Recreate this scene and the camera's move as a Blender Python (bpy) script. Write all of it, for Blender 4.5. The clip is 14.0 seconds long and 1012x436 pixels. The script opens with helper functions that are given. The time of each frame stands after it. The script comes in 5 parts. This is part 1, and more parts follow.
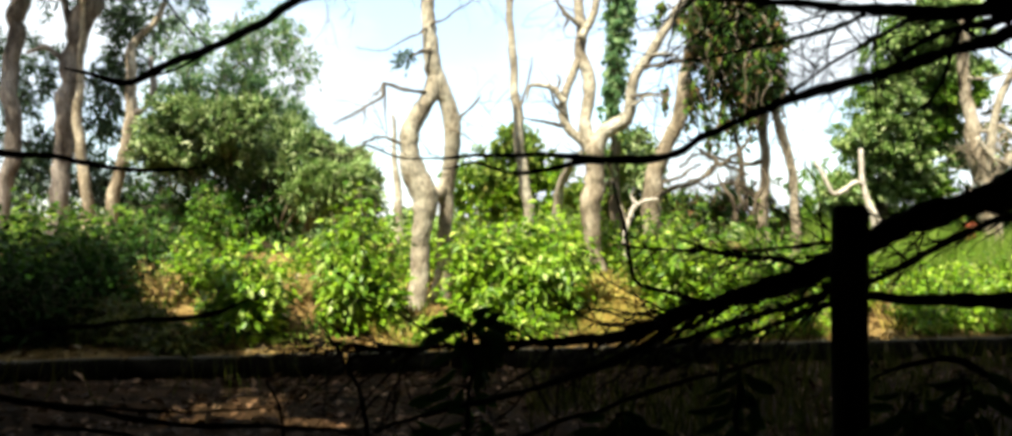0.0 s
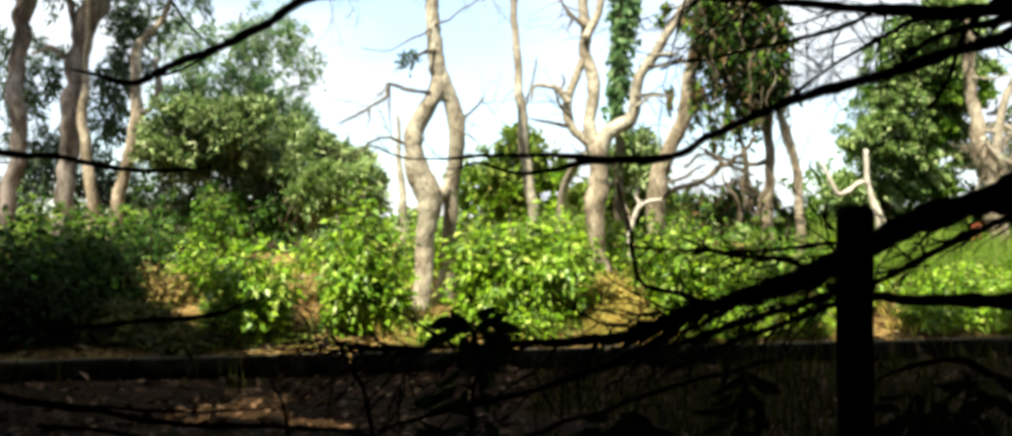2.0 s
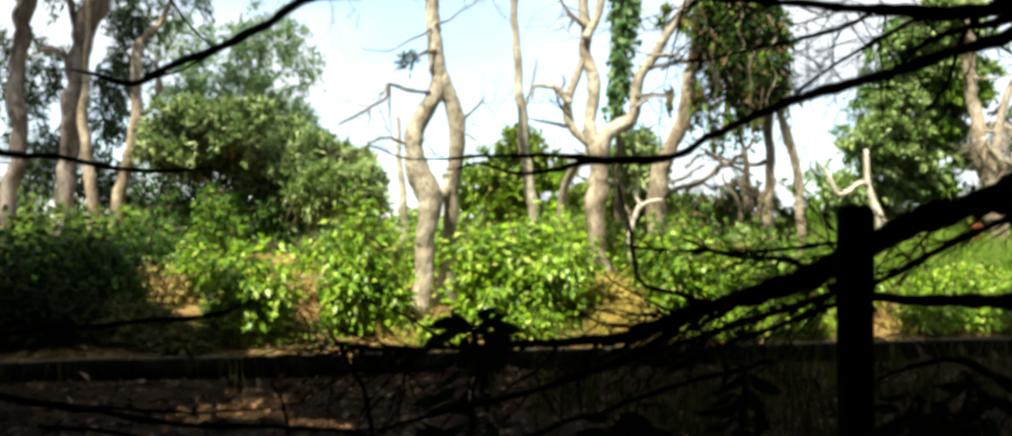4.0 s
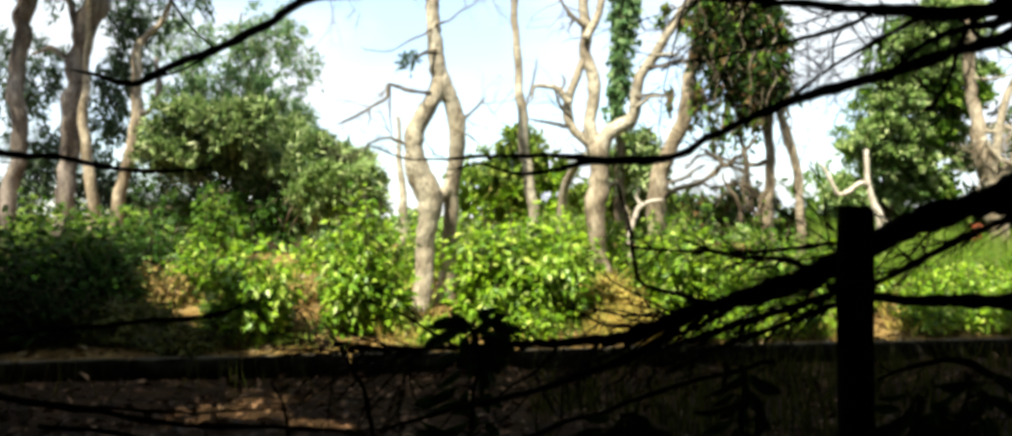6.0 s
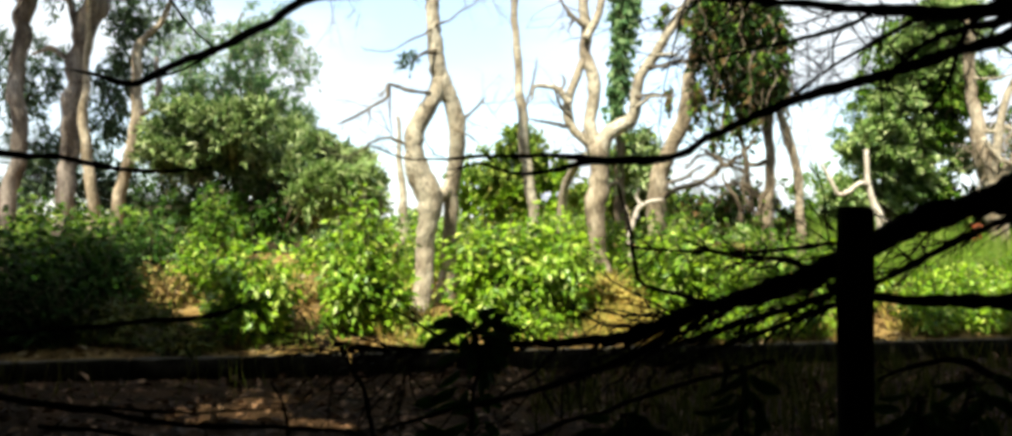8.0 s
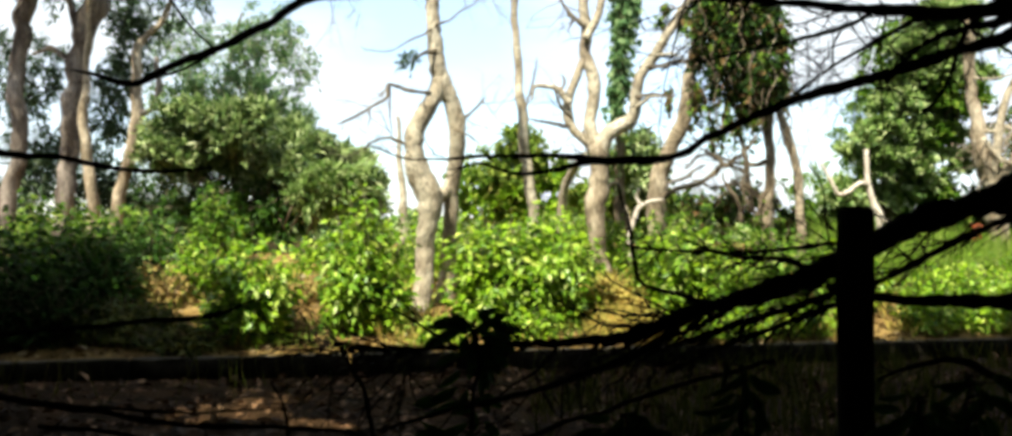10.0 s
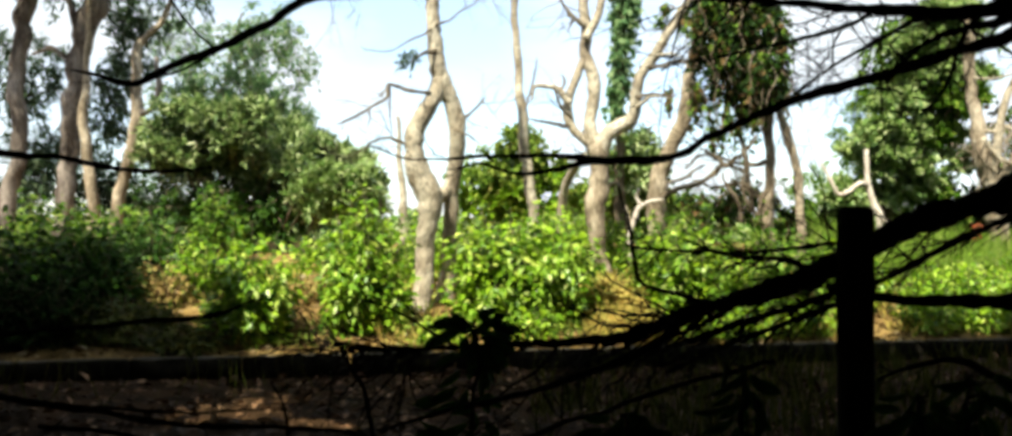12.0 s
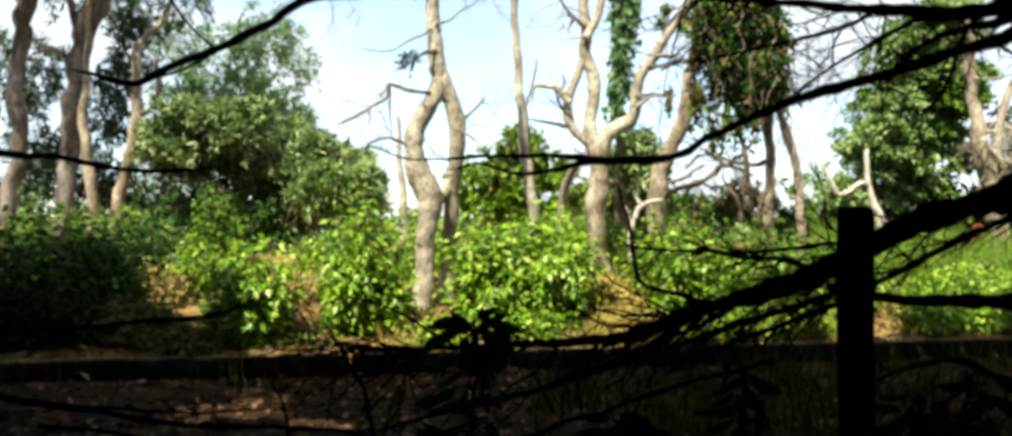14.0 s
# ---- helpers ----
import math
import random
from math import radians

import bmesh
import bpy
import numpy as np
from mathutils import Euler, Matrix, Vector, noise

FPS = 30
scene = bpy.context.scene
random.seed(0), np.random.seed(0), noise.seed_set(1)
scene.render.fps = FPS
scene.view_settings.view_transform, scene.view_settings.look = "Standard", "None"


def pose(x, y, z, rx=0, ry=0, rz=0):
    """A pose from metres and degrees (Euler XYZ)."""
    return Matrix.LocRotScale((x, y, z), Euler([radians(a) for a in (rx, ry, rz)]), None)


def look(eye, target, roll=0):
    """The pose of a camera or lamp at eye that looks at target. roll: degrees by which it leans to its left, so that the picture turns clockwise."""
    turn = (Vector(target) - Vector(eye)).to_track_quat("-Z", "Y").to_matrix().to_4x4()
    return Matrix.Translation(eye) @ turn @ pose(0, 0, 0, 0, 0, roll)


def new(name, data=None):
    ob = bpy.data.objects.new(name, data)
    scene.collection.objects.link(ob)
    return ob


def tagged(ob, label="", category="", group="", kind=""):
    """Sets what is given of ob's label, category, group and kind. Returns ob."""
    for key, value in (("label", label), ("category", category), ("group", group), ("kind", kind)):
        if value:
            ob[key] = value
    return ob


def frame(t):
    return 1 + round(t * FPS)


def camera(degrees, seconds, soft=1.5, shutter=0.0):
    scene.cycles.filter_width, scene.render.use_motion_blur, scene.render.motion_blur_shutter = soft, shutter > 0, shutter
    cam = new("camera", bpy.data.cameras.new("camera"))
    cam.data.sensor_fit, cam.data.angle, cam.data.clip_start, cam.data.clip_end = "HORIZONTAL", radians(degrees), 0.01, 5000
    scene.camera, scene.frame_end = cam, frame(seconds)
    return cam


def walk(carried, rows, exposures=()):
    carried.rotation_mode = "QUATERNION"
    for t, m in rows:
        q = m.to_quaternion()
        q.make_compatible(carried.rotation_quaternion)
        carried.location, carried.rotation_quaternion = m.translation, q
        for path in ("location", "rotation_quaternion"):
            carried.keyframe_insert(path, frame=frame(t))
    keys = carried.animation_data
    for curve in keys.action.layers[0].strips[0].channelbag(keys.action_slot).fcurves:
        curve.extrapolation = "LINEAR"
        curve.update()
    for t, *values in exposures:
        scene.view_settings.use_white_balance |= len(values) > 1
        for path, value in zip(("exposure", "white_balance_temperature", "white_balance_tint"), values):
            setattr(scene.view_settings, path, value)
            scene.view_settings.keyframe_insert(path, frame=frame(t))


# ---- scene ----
# ---- camera: a small turn that settles in the first two seconds, then stillness ----
EYE = Vector((0.0, 0.0, 1.5))
cam = camera(60, 14.0, soft=3.4)


def aim(right, down):
    """The camera's pose, turned by so many hundredths of a degree to the right and downwards."""
    return look(EYE, EYE + Vector((math.tan(radians(right / 100)), 1.0, -math.tan(radians(down / 100)))))


walk(cam, [(0.0, aim(31, 5)), (0.25, aim(25, 3.5)), (0.5, aim(19.5, 2)), (1.0, aim(10.5, 1.5)), (1.5, aim(6, 2.5)), (2.0, aim(2.5, 3)),
           (3.0, aim(1, 2.5)), (5.5, aim(0, 0)), (10.0, aim(0, 0)), (14.0, aim(-0.5, 0))],
     exposures=[(0.0, 1.49, 6350, 4), (0.4, 1.43, 6350, 4), (2.0, 1.42, 6350, 4), (8.0, 1.42, 6350, 4), (11.5, 1.41, 6350, 4), (14.0, 1.33, 6350, 4)])

# ---- light ----
SUN_WAY = Vector((0.27, 0.50, -0.84))
sun = new("sun", bpy.data.lights.new("sun", "SUN"))
sun.data.energy, sun.data.angle, sun.data.color = 5.0, radians(0.6), (1.0, 0.93, 0.80)
sun.matrix_world = look((-4, -7, 12), Vector((-4, -7, 12)) + SUN_WAY)

world = bpy.data.worlds.new("sky")
scene.world = world
world.use_nodes = True
wn, wl = world.node_tree.nodes, world.node_tree.links
sky = wn.new("ShaderNodeTexSky")
sky.sky_type, sky.sun_disc = "NISHITA", False
sky.ozone_density, sky.dust_density = 2.5, 0.4
sky.sun_elevation, sky.sun_rotation = radians(56), math.atan2(-0.27, -0.50)
wco = wn.new("ShaderNodeTexCoord")
wmap = wn.new("ShaderNodeMapping")
wmap.inputs["Scale"].default_value = (1.0, 1.0, 2.2)
wmap.inputs["Location"].default_value = (0.35, 0.1, 0.22)
puffs = wn.new("ShaderNodeTexNoise")
puffs.inputs["Scale"].default_value, puffs.inputs["Detail"].default_value = 2.6, 6
cover = wn.new("ShaderNodeValToRGB")
cover.color_ramp.elements[0].position, cover.color_ramp.elements[1].position = 0.40, 0.56
cover.color_ramp.elements[0].color = (0.34, 0.34, 0.34, 1)
cloud = wn.new("ShaderNodeMix")
cloud.data_type = "RGBA"
cloud.inputs["B"].default_value = (3.85, 3.95, 4.2, 1)
wl.new(wco.outputs["Generated"], wmap.inputs["Vector"])
wl.new(wmap.outputs["Vector"], puffs.inputs["Vector"])
wl.new(puffs.outputs["Fac"], cover.inputs["Fac"])
wl.new(cover.outputs["Color"], cloud.inputs["Factor"])
wl.new(sky.outputs["Color"], cloud.inputs["A"])
wl.new(cloud.outputs["Result"], wn["Background"].inputs["Color"])
wn["Background"].inputs["Strength"].default_value = 0.115


# ---- materials ----
def base_material(name):
    m = bpy.data.materials.new(name)
    m.use_nodes = True
    return m, m.node_tree.nodes, m.node_tree.links, m.node_tree.nodes["Principled BSDF"]


def ramp(nodes, stops):
    r = nodes.new("ShaderNodeValToRGB")
    while len(r.color_ramp.elements) < len(stops):
        r.color_ramp.elements.new(0.5)
    for e, (at, c) in zip(r.color_ramp.elements, stops):
        e.position, e.color = at, (*c, 1)
    return r


def rough_surface(name, stops, scale=4.0, fine=50.0, rough=0.85, bump=0.4, stretch=(1, 1, 1), speck=0.5):
    """Matt natural surface: broad stains in several colours, darkened by a fine grain that also gives relief."""
    m, nodes, links, shader = base_material(name)
    co = nodes.new("ShaderNodeTexCoord")
    mp = nodes.new("ShaderNodeMapping")
    mp.inputs["Scale"].default_value = stretch
    links.new(co.outputs["Object"], mp.inputs["Vector"])
    broad, grain = nodes.new("ShaderNodeTexNoise"), nodes.new("ShaderNodeTexNoise")
    broad.inputs["Scale"].default_value, broad.inputs["Detail"].default_value = scale, 5
    grain.inputs["Scale"].default_value, grain.inputs["Detail"].default_value = fine, 4
    links.new(mp.outputs["Vector"], broad.inputs["Vector"])
    links.new(mp.outputs["Vector"], grain.inputs["Vector"])
    r = ramp(nodes, stops)
    links.new(broad.outputs["Fac"], r.inputs["Fac"])
    g = ramp(nodes, [(0.3, (1 - speck,) * 3), (0.62, (1.0, 1.0, 1.0))])
    links.new(grain.outputs["Fac"], g.inputs["Fac"])
    mix = nodes.new("ShaderNodeMix")
    mix.data_type, mix.blend_type = "RGBA", "MULTIPLY"
    mix.inputs["Factor"].default_value = 1.0
    links.new(r.outputs["Color"], mix.inputs["A"])
    links.new(g.outputs["Color"], mix.inputs["B"])
    links.new(mix.outputs["Result"], shader.inputs["Base Color"])
    b = nodes.new("ShaderNodeBump")
    b.inputs["Strength"].default_value, b.inputs["Distance"].default_value = bump, 0.02
    links.new(grain.outputs["Fac"], b.inputs["Height"])
    links.new(b.outputs["Normal"], shader.inputs["Normal"])
    shader.inputs["Roughness"].default_value = rough
    shader.inputs["Specular IOR Level"].default_value = 0.06
    return m


def leaf_material(name, stops, through_light=0.35, rough=0.5, by_object=False, gloss=0.10):
    """Thin leaf that lets light through; each leaf has its own shade."""
    m, nodes, links, shader = base_material(name)
    if by_object:
        pick = nodes.new("ShaderNodeObjectInfo").outputs["Random"]
    else:
        pick = nodes.new("ShaderNodeNewGeometry").outputs["Random Per Island"]
    r = ramp(nodes, stops)
    links.new(pick, r.inputs["Fac"])
    co, patch = nodes.new("ShaderNodeTexCoord"), nodes.new("ShaderNodeTexNoise")
    patch.inputs["Scale"].default_value, patch.inputs["Detail"].default_value = 3.0, 3
    links.new(co.outputs["Object"], patch.inputs["Vector"])
    g = ramp(nodes, [(0.3, (0.62, 0.7, 0.6)), (0.65, (1.0, 1.0, 1.0))])
    links.new(patch.outputs["Fac"], g.inputs["Fac"])
    mix = nodes.new("ShaderNodeMix")
    mix.data_type, mix.blend_type = "RGBA", "MULTIPLY"
    mix.inputs["Factor"].default_value = 1.0
    links.new(r.outputs["Color"], mix.inputs["A"])
    links.new(g.outputs["Color"], mix.inputs["B"])
    links.new(mix.outputs["Result"], shader.inputs["Base Color"])
    shader.inputs["Roughness"].default_value = rough
    shader.inputs["Specular IOR Level"].default_value = gloss
    thin, both = nodes.new("ShaderNodeBsdfTranslucent"), nodes.new("ShaderNodeMixShader")
    links.new(mix.outputs["Result"], thin.inputs["Color"])
    both.inputs["Fac"].default_value = through_light
    links.new(shader.outputs["BSDF"], both.inputs[1])
    links.new(thin.outputs["BSDF"], both.inputs[2])
    links.new(both.outputs["Shader"], nodes["Material Output"].inputs["Surface"])
    return m


# Soil before the kerb: the tree shade is put into its dark colour
SHADED_SOIL = rough_surface("shade_darkened_soil", [(0.3, (0.010, 0.0054, 0.0013)), (0.5, (0.026, 0.0135, 0.0045)), (0.7, (0.062, 0.032, 0.013))], 3.0, 34, 0.95, 0.9)
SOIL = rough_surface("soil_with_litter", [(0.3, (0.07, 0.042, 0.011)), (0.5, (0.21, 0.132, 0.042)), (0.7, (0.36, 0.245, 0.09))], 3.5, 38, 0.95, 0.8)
PALE_BARK = rough_surface("pale_bark", [(0.24, (0.15, 0.11, 0.07)), (0.42, (0.33, 0.27, 0.185)), (0.58, (0.48, 0.415, 0.30)), (0.76, (0.66, 0.58, 0.44))], 4.5, 28, 0.9, 1.0, (1, 1, 0.6), 0.6)
TAN_BARK = rough_surface("tan_bark", [(0.3, (0.095, 0.07, 0.045)), (0.48, (0.30, 0.235, 0.155)), (0.68, (0.55, 0.455, 0.325))], 6, 30, 0.9, 0.9, (1, 1, 0.4), 0.58)
GREY_BARK = rough_surface("grey_brown_bark", [(0.3, (0.055, 0.043, 0.035)), (0.46, (0.16, 0.13, 0.105)), (0.66, (0.36, 0.30, 0.245))], 5, 32, 0.9, 0.8, (1, 1, 0.35), 0.5)
BROWN_BARK = rough_surface("brown_bark", [(0.3, (0.07, 0.052, 0.033)), (0.5, (0.15, 0.115, 0.075)), (0.72, (0.28, 0.22, 0.145))], 6, 34, 0.9, 0.9, (1, 1, 0.4), 0.55)
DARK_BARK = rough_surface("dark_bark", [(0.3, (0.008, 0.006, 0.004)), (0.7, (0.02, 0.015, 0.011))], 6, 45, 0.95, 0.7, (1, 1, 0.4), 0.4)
DEAD_WOOD = rough_surface("bleached_dead_wood", [(0.3, (0.42, 0.35, 0.27)), (0.7, (0.66, 0.58, 0.47))], 7, 40, 0.9, 0.4, (1, 1, 0.4), 0.3)
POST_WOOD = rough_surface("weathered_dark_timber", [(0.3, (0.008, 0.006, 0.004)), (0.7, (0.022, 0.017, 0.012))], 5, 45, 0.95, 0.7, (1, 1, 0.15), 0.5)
# Kerb concrete: shade is put into the dark sides, skylight into the pale top
KERB_STONE = rough_surface("shaded_concrete", [(0.3, (0.006, 0.006, 0.003)), (0.55, (0.014, 0.012, 0.007)), (0.72, (0.036, 0.031, 0.021))], 3, 55, 0.95, 0.5, (1, 1, 1), 0.5)
LIT_STONE = rough_surface("lit_concrete_top", [(0.3, (0.05, 0.042, 0.028)), (0.55, (0.12, 0.105, 0.075)), (0.72, (0.22, 0.195, 0.15))], 3, 55, 0.9, 0.5, (1, 1, 1), 0.5)
BUSH_LEAF = leaf_material("bright_green_leaf", [(0.0, (0.045, 0.105, 0.010)), (0.4, (0.145, 0.27, 0.010)), (0.82, (0.30, 0.44, 0.020)), (1.0, (0.57, 0.64, 0.13))], 0.28, 0.36, False, 0.14)
SINGLE_LEAF = leaf_material("broad_green_leaf", [(0.0, (0.12, 0.25, 0.016)), (0.7, (0.26, 0.41, 0.035)), (1.0, (0.50, 0.57, 0.18))], 0.3, 0.34, True, 0.28)
DRAB_LEAF = leaf_material("drab_green_leaf", [(0.0, (0.018, 0.042, 0.010)), (0.38, (0.10, 0.17, 0.035)), (0.68, (0.27, 0.345, 0.10)), (1.0, (0.53, 0.56, 0.28))], 0.22, 0.45, False, 0.25)
TREE_LEAF = leaf_material("tree_green_leaf", [(0.0, (0.04, 0.10, 0.008)), (0.6, (0.115, 0.22, 0.015)), (1.0, (0.29, 0.38, 0.055))], 0.4, 0.45)
DRY_WEED = leaf_material("dry_brown_weed", [(0.0, (0.18, 0.11, 0.035)), (0.6, (0.33, 0.21, 0.07)), (1.0, (0.36, 0.32, 0.09))], 0.3, 0.7)
AIRY_LEAF = leaf_material("airy_green_leaf", [(0.0, (0.07, 0.15, 0.06)), (0.6, (0.18, 0.30, 0.115)), (1.0, (0.38, 0.47, 0.22))], 0.5, 0.5)
PALE_LEAF = leaf_material("pale_olive_leaf", [(0.0, (0.05, 0.10, 0.022)), (0.4, (0.17, 0.27, 0.05)), (0.78, (0.36, 0.44, 0.14)), (1.0, (0.58, 0.61, 0.30))], 0.3, 0.45, False, 0.3)
OLIVE_LEAF = leaf_material("dull_olive_leaf", [(0.0, (0.04, 0.085, 0.010)), (0.55, (0.15, 0.235, 0.025)), (0.9, (0.31, 0.36, 0.06)), (1.0, (0.42, 0.32, 0.10))], 0.35, 0.5)
DEEP_LEAF = leaf_material("deep_green_leaf", [(0.0, (0.022, 0.046, 0.018)), (0.7, (0.075, 0.118, 0.055)), (1.0, (0.18, 0.22, 0.12))], 0.3, 0.5)
VINE_LEAF = leaf_material("vine_leaf", [(0.0, (0.015, 0.035, 0.008)), (0.45, (0.045, 0.10, 0.014)), (0.58, (0.10, 0.06, 0.022)), (0.76, (0.20, 0.115, 0.045)), (0.8, (0.07, 0.15, 0.015)), (1.0, (0.25, 0.36, 0.04))], 0.3, 0.5)
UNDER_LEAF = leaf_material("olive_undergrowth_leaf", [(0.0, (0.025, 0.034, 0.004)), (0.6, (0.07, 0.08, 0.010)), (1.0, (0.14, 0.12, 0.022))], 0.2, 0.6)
# Near-black leaf: deep shade is put into its colour
SHADE_LEAF = leaf_material("shade_darkened_leaf", [(0.0, (0.006, 0.014, 0.002)), (1.0, (0.018, 0.034, 0.006))], 0.06, 0.7, False, 0.02)
# Green leaf dimmed in colour to stand for foliage in shade
DIMMED_LEAF = leaf_material("shade_dimmed_green_leaf", [(0.0, (0.014, 0.034, 0.004)), (0.6, (0.036, 0.088, 0.009)), (1.0, (0.095, 0.17, 0.022))], 0.2, 0.45)
STRAW = leaf_material("dry_grass", [(0.0, (0.34, 0.22, 0.05)), (0.6, (0.58, 0.42, 0.11)), (1.0, (0.42, 0.41, 0.09))], 0.3, 0.7)
GRASS = leaf_material("green_grass", [(0.0, (0.085, 0.155, 0.015)), (0.7, (0.175, 0.26, 0.027)), (1.0, (0.30, 0.34, 0.08))], 0.35, 0.55)
# Darker copy of the fallen leaves, with the path's shade in its colour
SHADED_LITTER = leaf_material("shade_darkened_litter", [(0.0, (0.018, 0.009, 0.0025)), (0.5, (0.06, 0.03, 0.012)), (0.9, (0.17, 0.088, 0.042)), (1.0, (0.38, 0.225, 0.13))], 0.05, 0.7)
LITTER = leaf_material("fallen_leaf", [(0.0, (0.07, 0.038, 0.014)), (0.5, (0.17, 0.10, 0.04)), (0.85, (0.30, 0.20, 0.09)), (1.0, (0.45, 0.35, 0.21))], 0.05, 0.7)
RED_FLOWER = leaf_material("orange_red_petal", [(0.0, (0.45, 0.10, 0.05)), (1.0, (0.62, 0.22, 0.12))], 0.3, 0.6)

# ---- building helpers ----
ORIGIN, SWAY = {}, []
rng = np.random.default_rng(7)


def thing(name, at, label, category, group="", kind=""):
    """A top-level Empty at the base of a thing."""
    ob = new(name)
    ob.location = at
    ob.empty_display_size = 0.1
    ORIGIN[ob.name] = Vector(at)
    return tagged(ob, label, category, group, kind)


def link_part(name, me, parent, label="", at=None, kind=""):
    """A mesh in world coordinates becomes one part under its thing, turning about the place at."""
    at = Vector(at) if at is not None else ORIGIN[parent.name]
    me.transform(Matrix.Translation(-at))
    ob = new(name, me)
    ob.parent = parent
    ob.location = at - ORIGIN[parent.name]
    ORIGIN[ob.name] = at
    return tagged(ob, label, kind=kind)


def part(name, bm, material, parent, label="", at=None, kind=""):
    me = bpy.data.meshes.new(name)
    bm.to_mesh(me)
    bm.free()
    me.materials.append(material)
    me.polygons.foreach_set("use_smooth", [True] * len(me.polygons))
    return link_part(name, me, parent, label, at, kind)


def spline(rows, per=6):
    """Rows of x, y, z, radius, made into a smooth line through them."""
    p = np.array(rows, float)
    p = np.vstack([2 * p[0] - p[1], p, 2 * p[-1] - p[-2]])
    out = []
    for i in range(1, len(p) - 2):
        for k in range(per):
            t = k / per
            a, b, c, d = p[i - 1], p[i], p[i + 1], p[i + 2]
            out.append(0.5 * (2 * b + (c - a) * t + (2 * a - 5 * b + 4 * c - d) * t * t + (3 * b - a - 3 * c + d) * t ** 3))
    out.append(p[-2])
    out = np.array(out)
    out[:, 3] = np.maximum(out[:, 3], 0.001)
    return out


def tube(bm, line, sides=9, knots=0.0, bend=0.0):
    """A tapered limb along a line of x, y, z, radius, with knots and bends, closed at both ends."""
    rings = []
    n = len(line)
    side = None
    for i, row in enumerate(line):
        c, r = Vector(row[:3]), float(row[3])
        way = Vector(line[min(i + 1, n - 1)][:3]) - Vector(line[max(i - 1, 0)][:3])
        way.normalize()
        if side is None:
            side = way.orthogonal().normalized()
        side = (side - way * side.dot(way)).normalized()
        up = way.cross(side)
        if bend and 0 < i < n - 1:
            c = c + r * bend * noise.noise_vector(c * 2.3)
        ring = []
        for k in range(sides):
            a = 2 * math.pi * k / sides
            d = side * math.cos(a) + up * math.sin(a)
            q = r * (1 + knots * noise.noise((c + d * r) * (0.55 / max(r, 0.02))) + 0.5 * knots * noise.noise((c + d * r) * 9))
            ring.append(bm.verts.new(c + d * q))
        rings.append(ring)
    for a, b in zip(rings, rings[1:]):
        for k in range(sides):
            bm.faces.new((a[k], a[(k + 1) % sides], b[(k + 1) % sides], b[k]))
    bm.faces.new(rings[0][::-1])
    bm.faces.new(rings[-1])


def crooked(line, amount):
    """The same line with small kinks in it."""
    for row in line[1:-1] if amount else ():
        p = Vector(row[:3])
        row[:3] += np.array(amount * noise.noise_vector(p * 4) + 0.5 * amount * noise.noise_vector(p * 13))
        row[3] *= 1 + 0.35 * noise.noise(p * 16)
    return line


def limb(name, rows, material, parent, sides=11, knots=0.24, bend=0.7, label="", at=None, per=6, crook=0.0):
    bm = bmesh.new()
    crook = crook or (0.025 if sides < 8 else 0.0)     # thin branches are never straight
    tube(bm, crooked(spline(rows, per), crook), sides, knots, bend)
    return part(name, bm, material, parent, label, at)


def unit(a):
    return a / np.maximum(np.linalg.norm(a, axis=1, keepdims=True), 1e-6)


def leaf_mesh(name, pos, way, face, length, width, material, fold=0.18):
    """Many folded leaves in one mesh: each grows from pos along way, its upper side towards face."""
    n = len(pos)
    way = unit(way)
    cross = unit(np.cross(way, face))
    up = np.cross(cross, way)
    l, w = np.broadcast_to(length, n)[:, None], np.broadcast_to(width, n)[:, None]
    mid = pos + way * l * 0.42
    v = np.stack([pos, mid + cross * w / 2 + up * w * fold, mid - cross * w / 2 + up * w * fold,
                  pos + way * l - up * l * 0.12, mid], axis=1).reshape(-1, 3)
    tri = np.array([[0, 2, 4], [0, 4, 1], [4, 2, 3], [4, 3, 1]])
    f = (np.arange(n)[:, None, None] * 5 + tri[None]).reshape(-1)
    me = bpy.data.meshes.new(name)
    me.vertices.add(len(v))
    me.vertices.foreach_set("co", v.astype(np.float32).reshape(-1))
    me.loops.add(len(f))
    me.loops.foreach_set("vertex_index", f.astype(np.int32))
    me.polygons.add(n * 4)
    me.polygons.foreach_set("loop_start", np.arange(0, n * 12, 3, dtype=np.int32))
    me.update(calc_edges=True)
    me.materials.append(material)
    return me


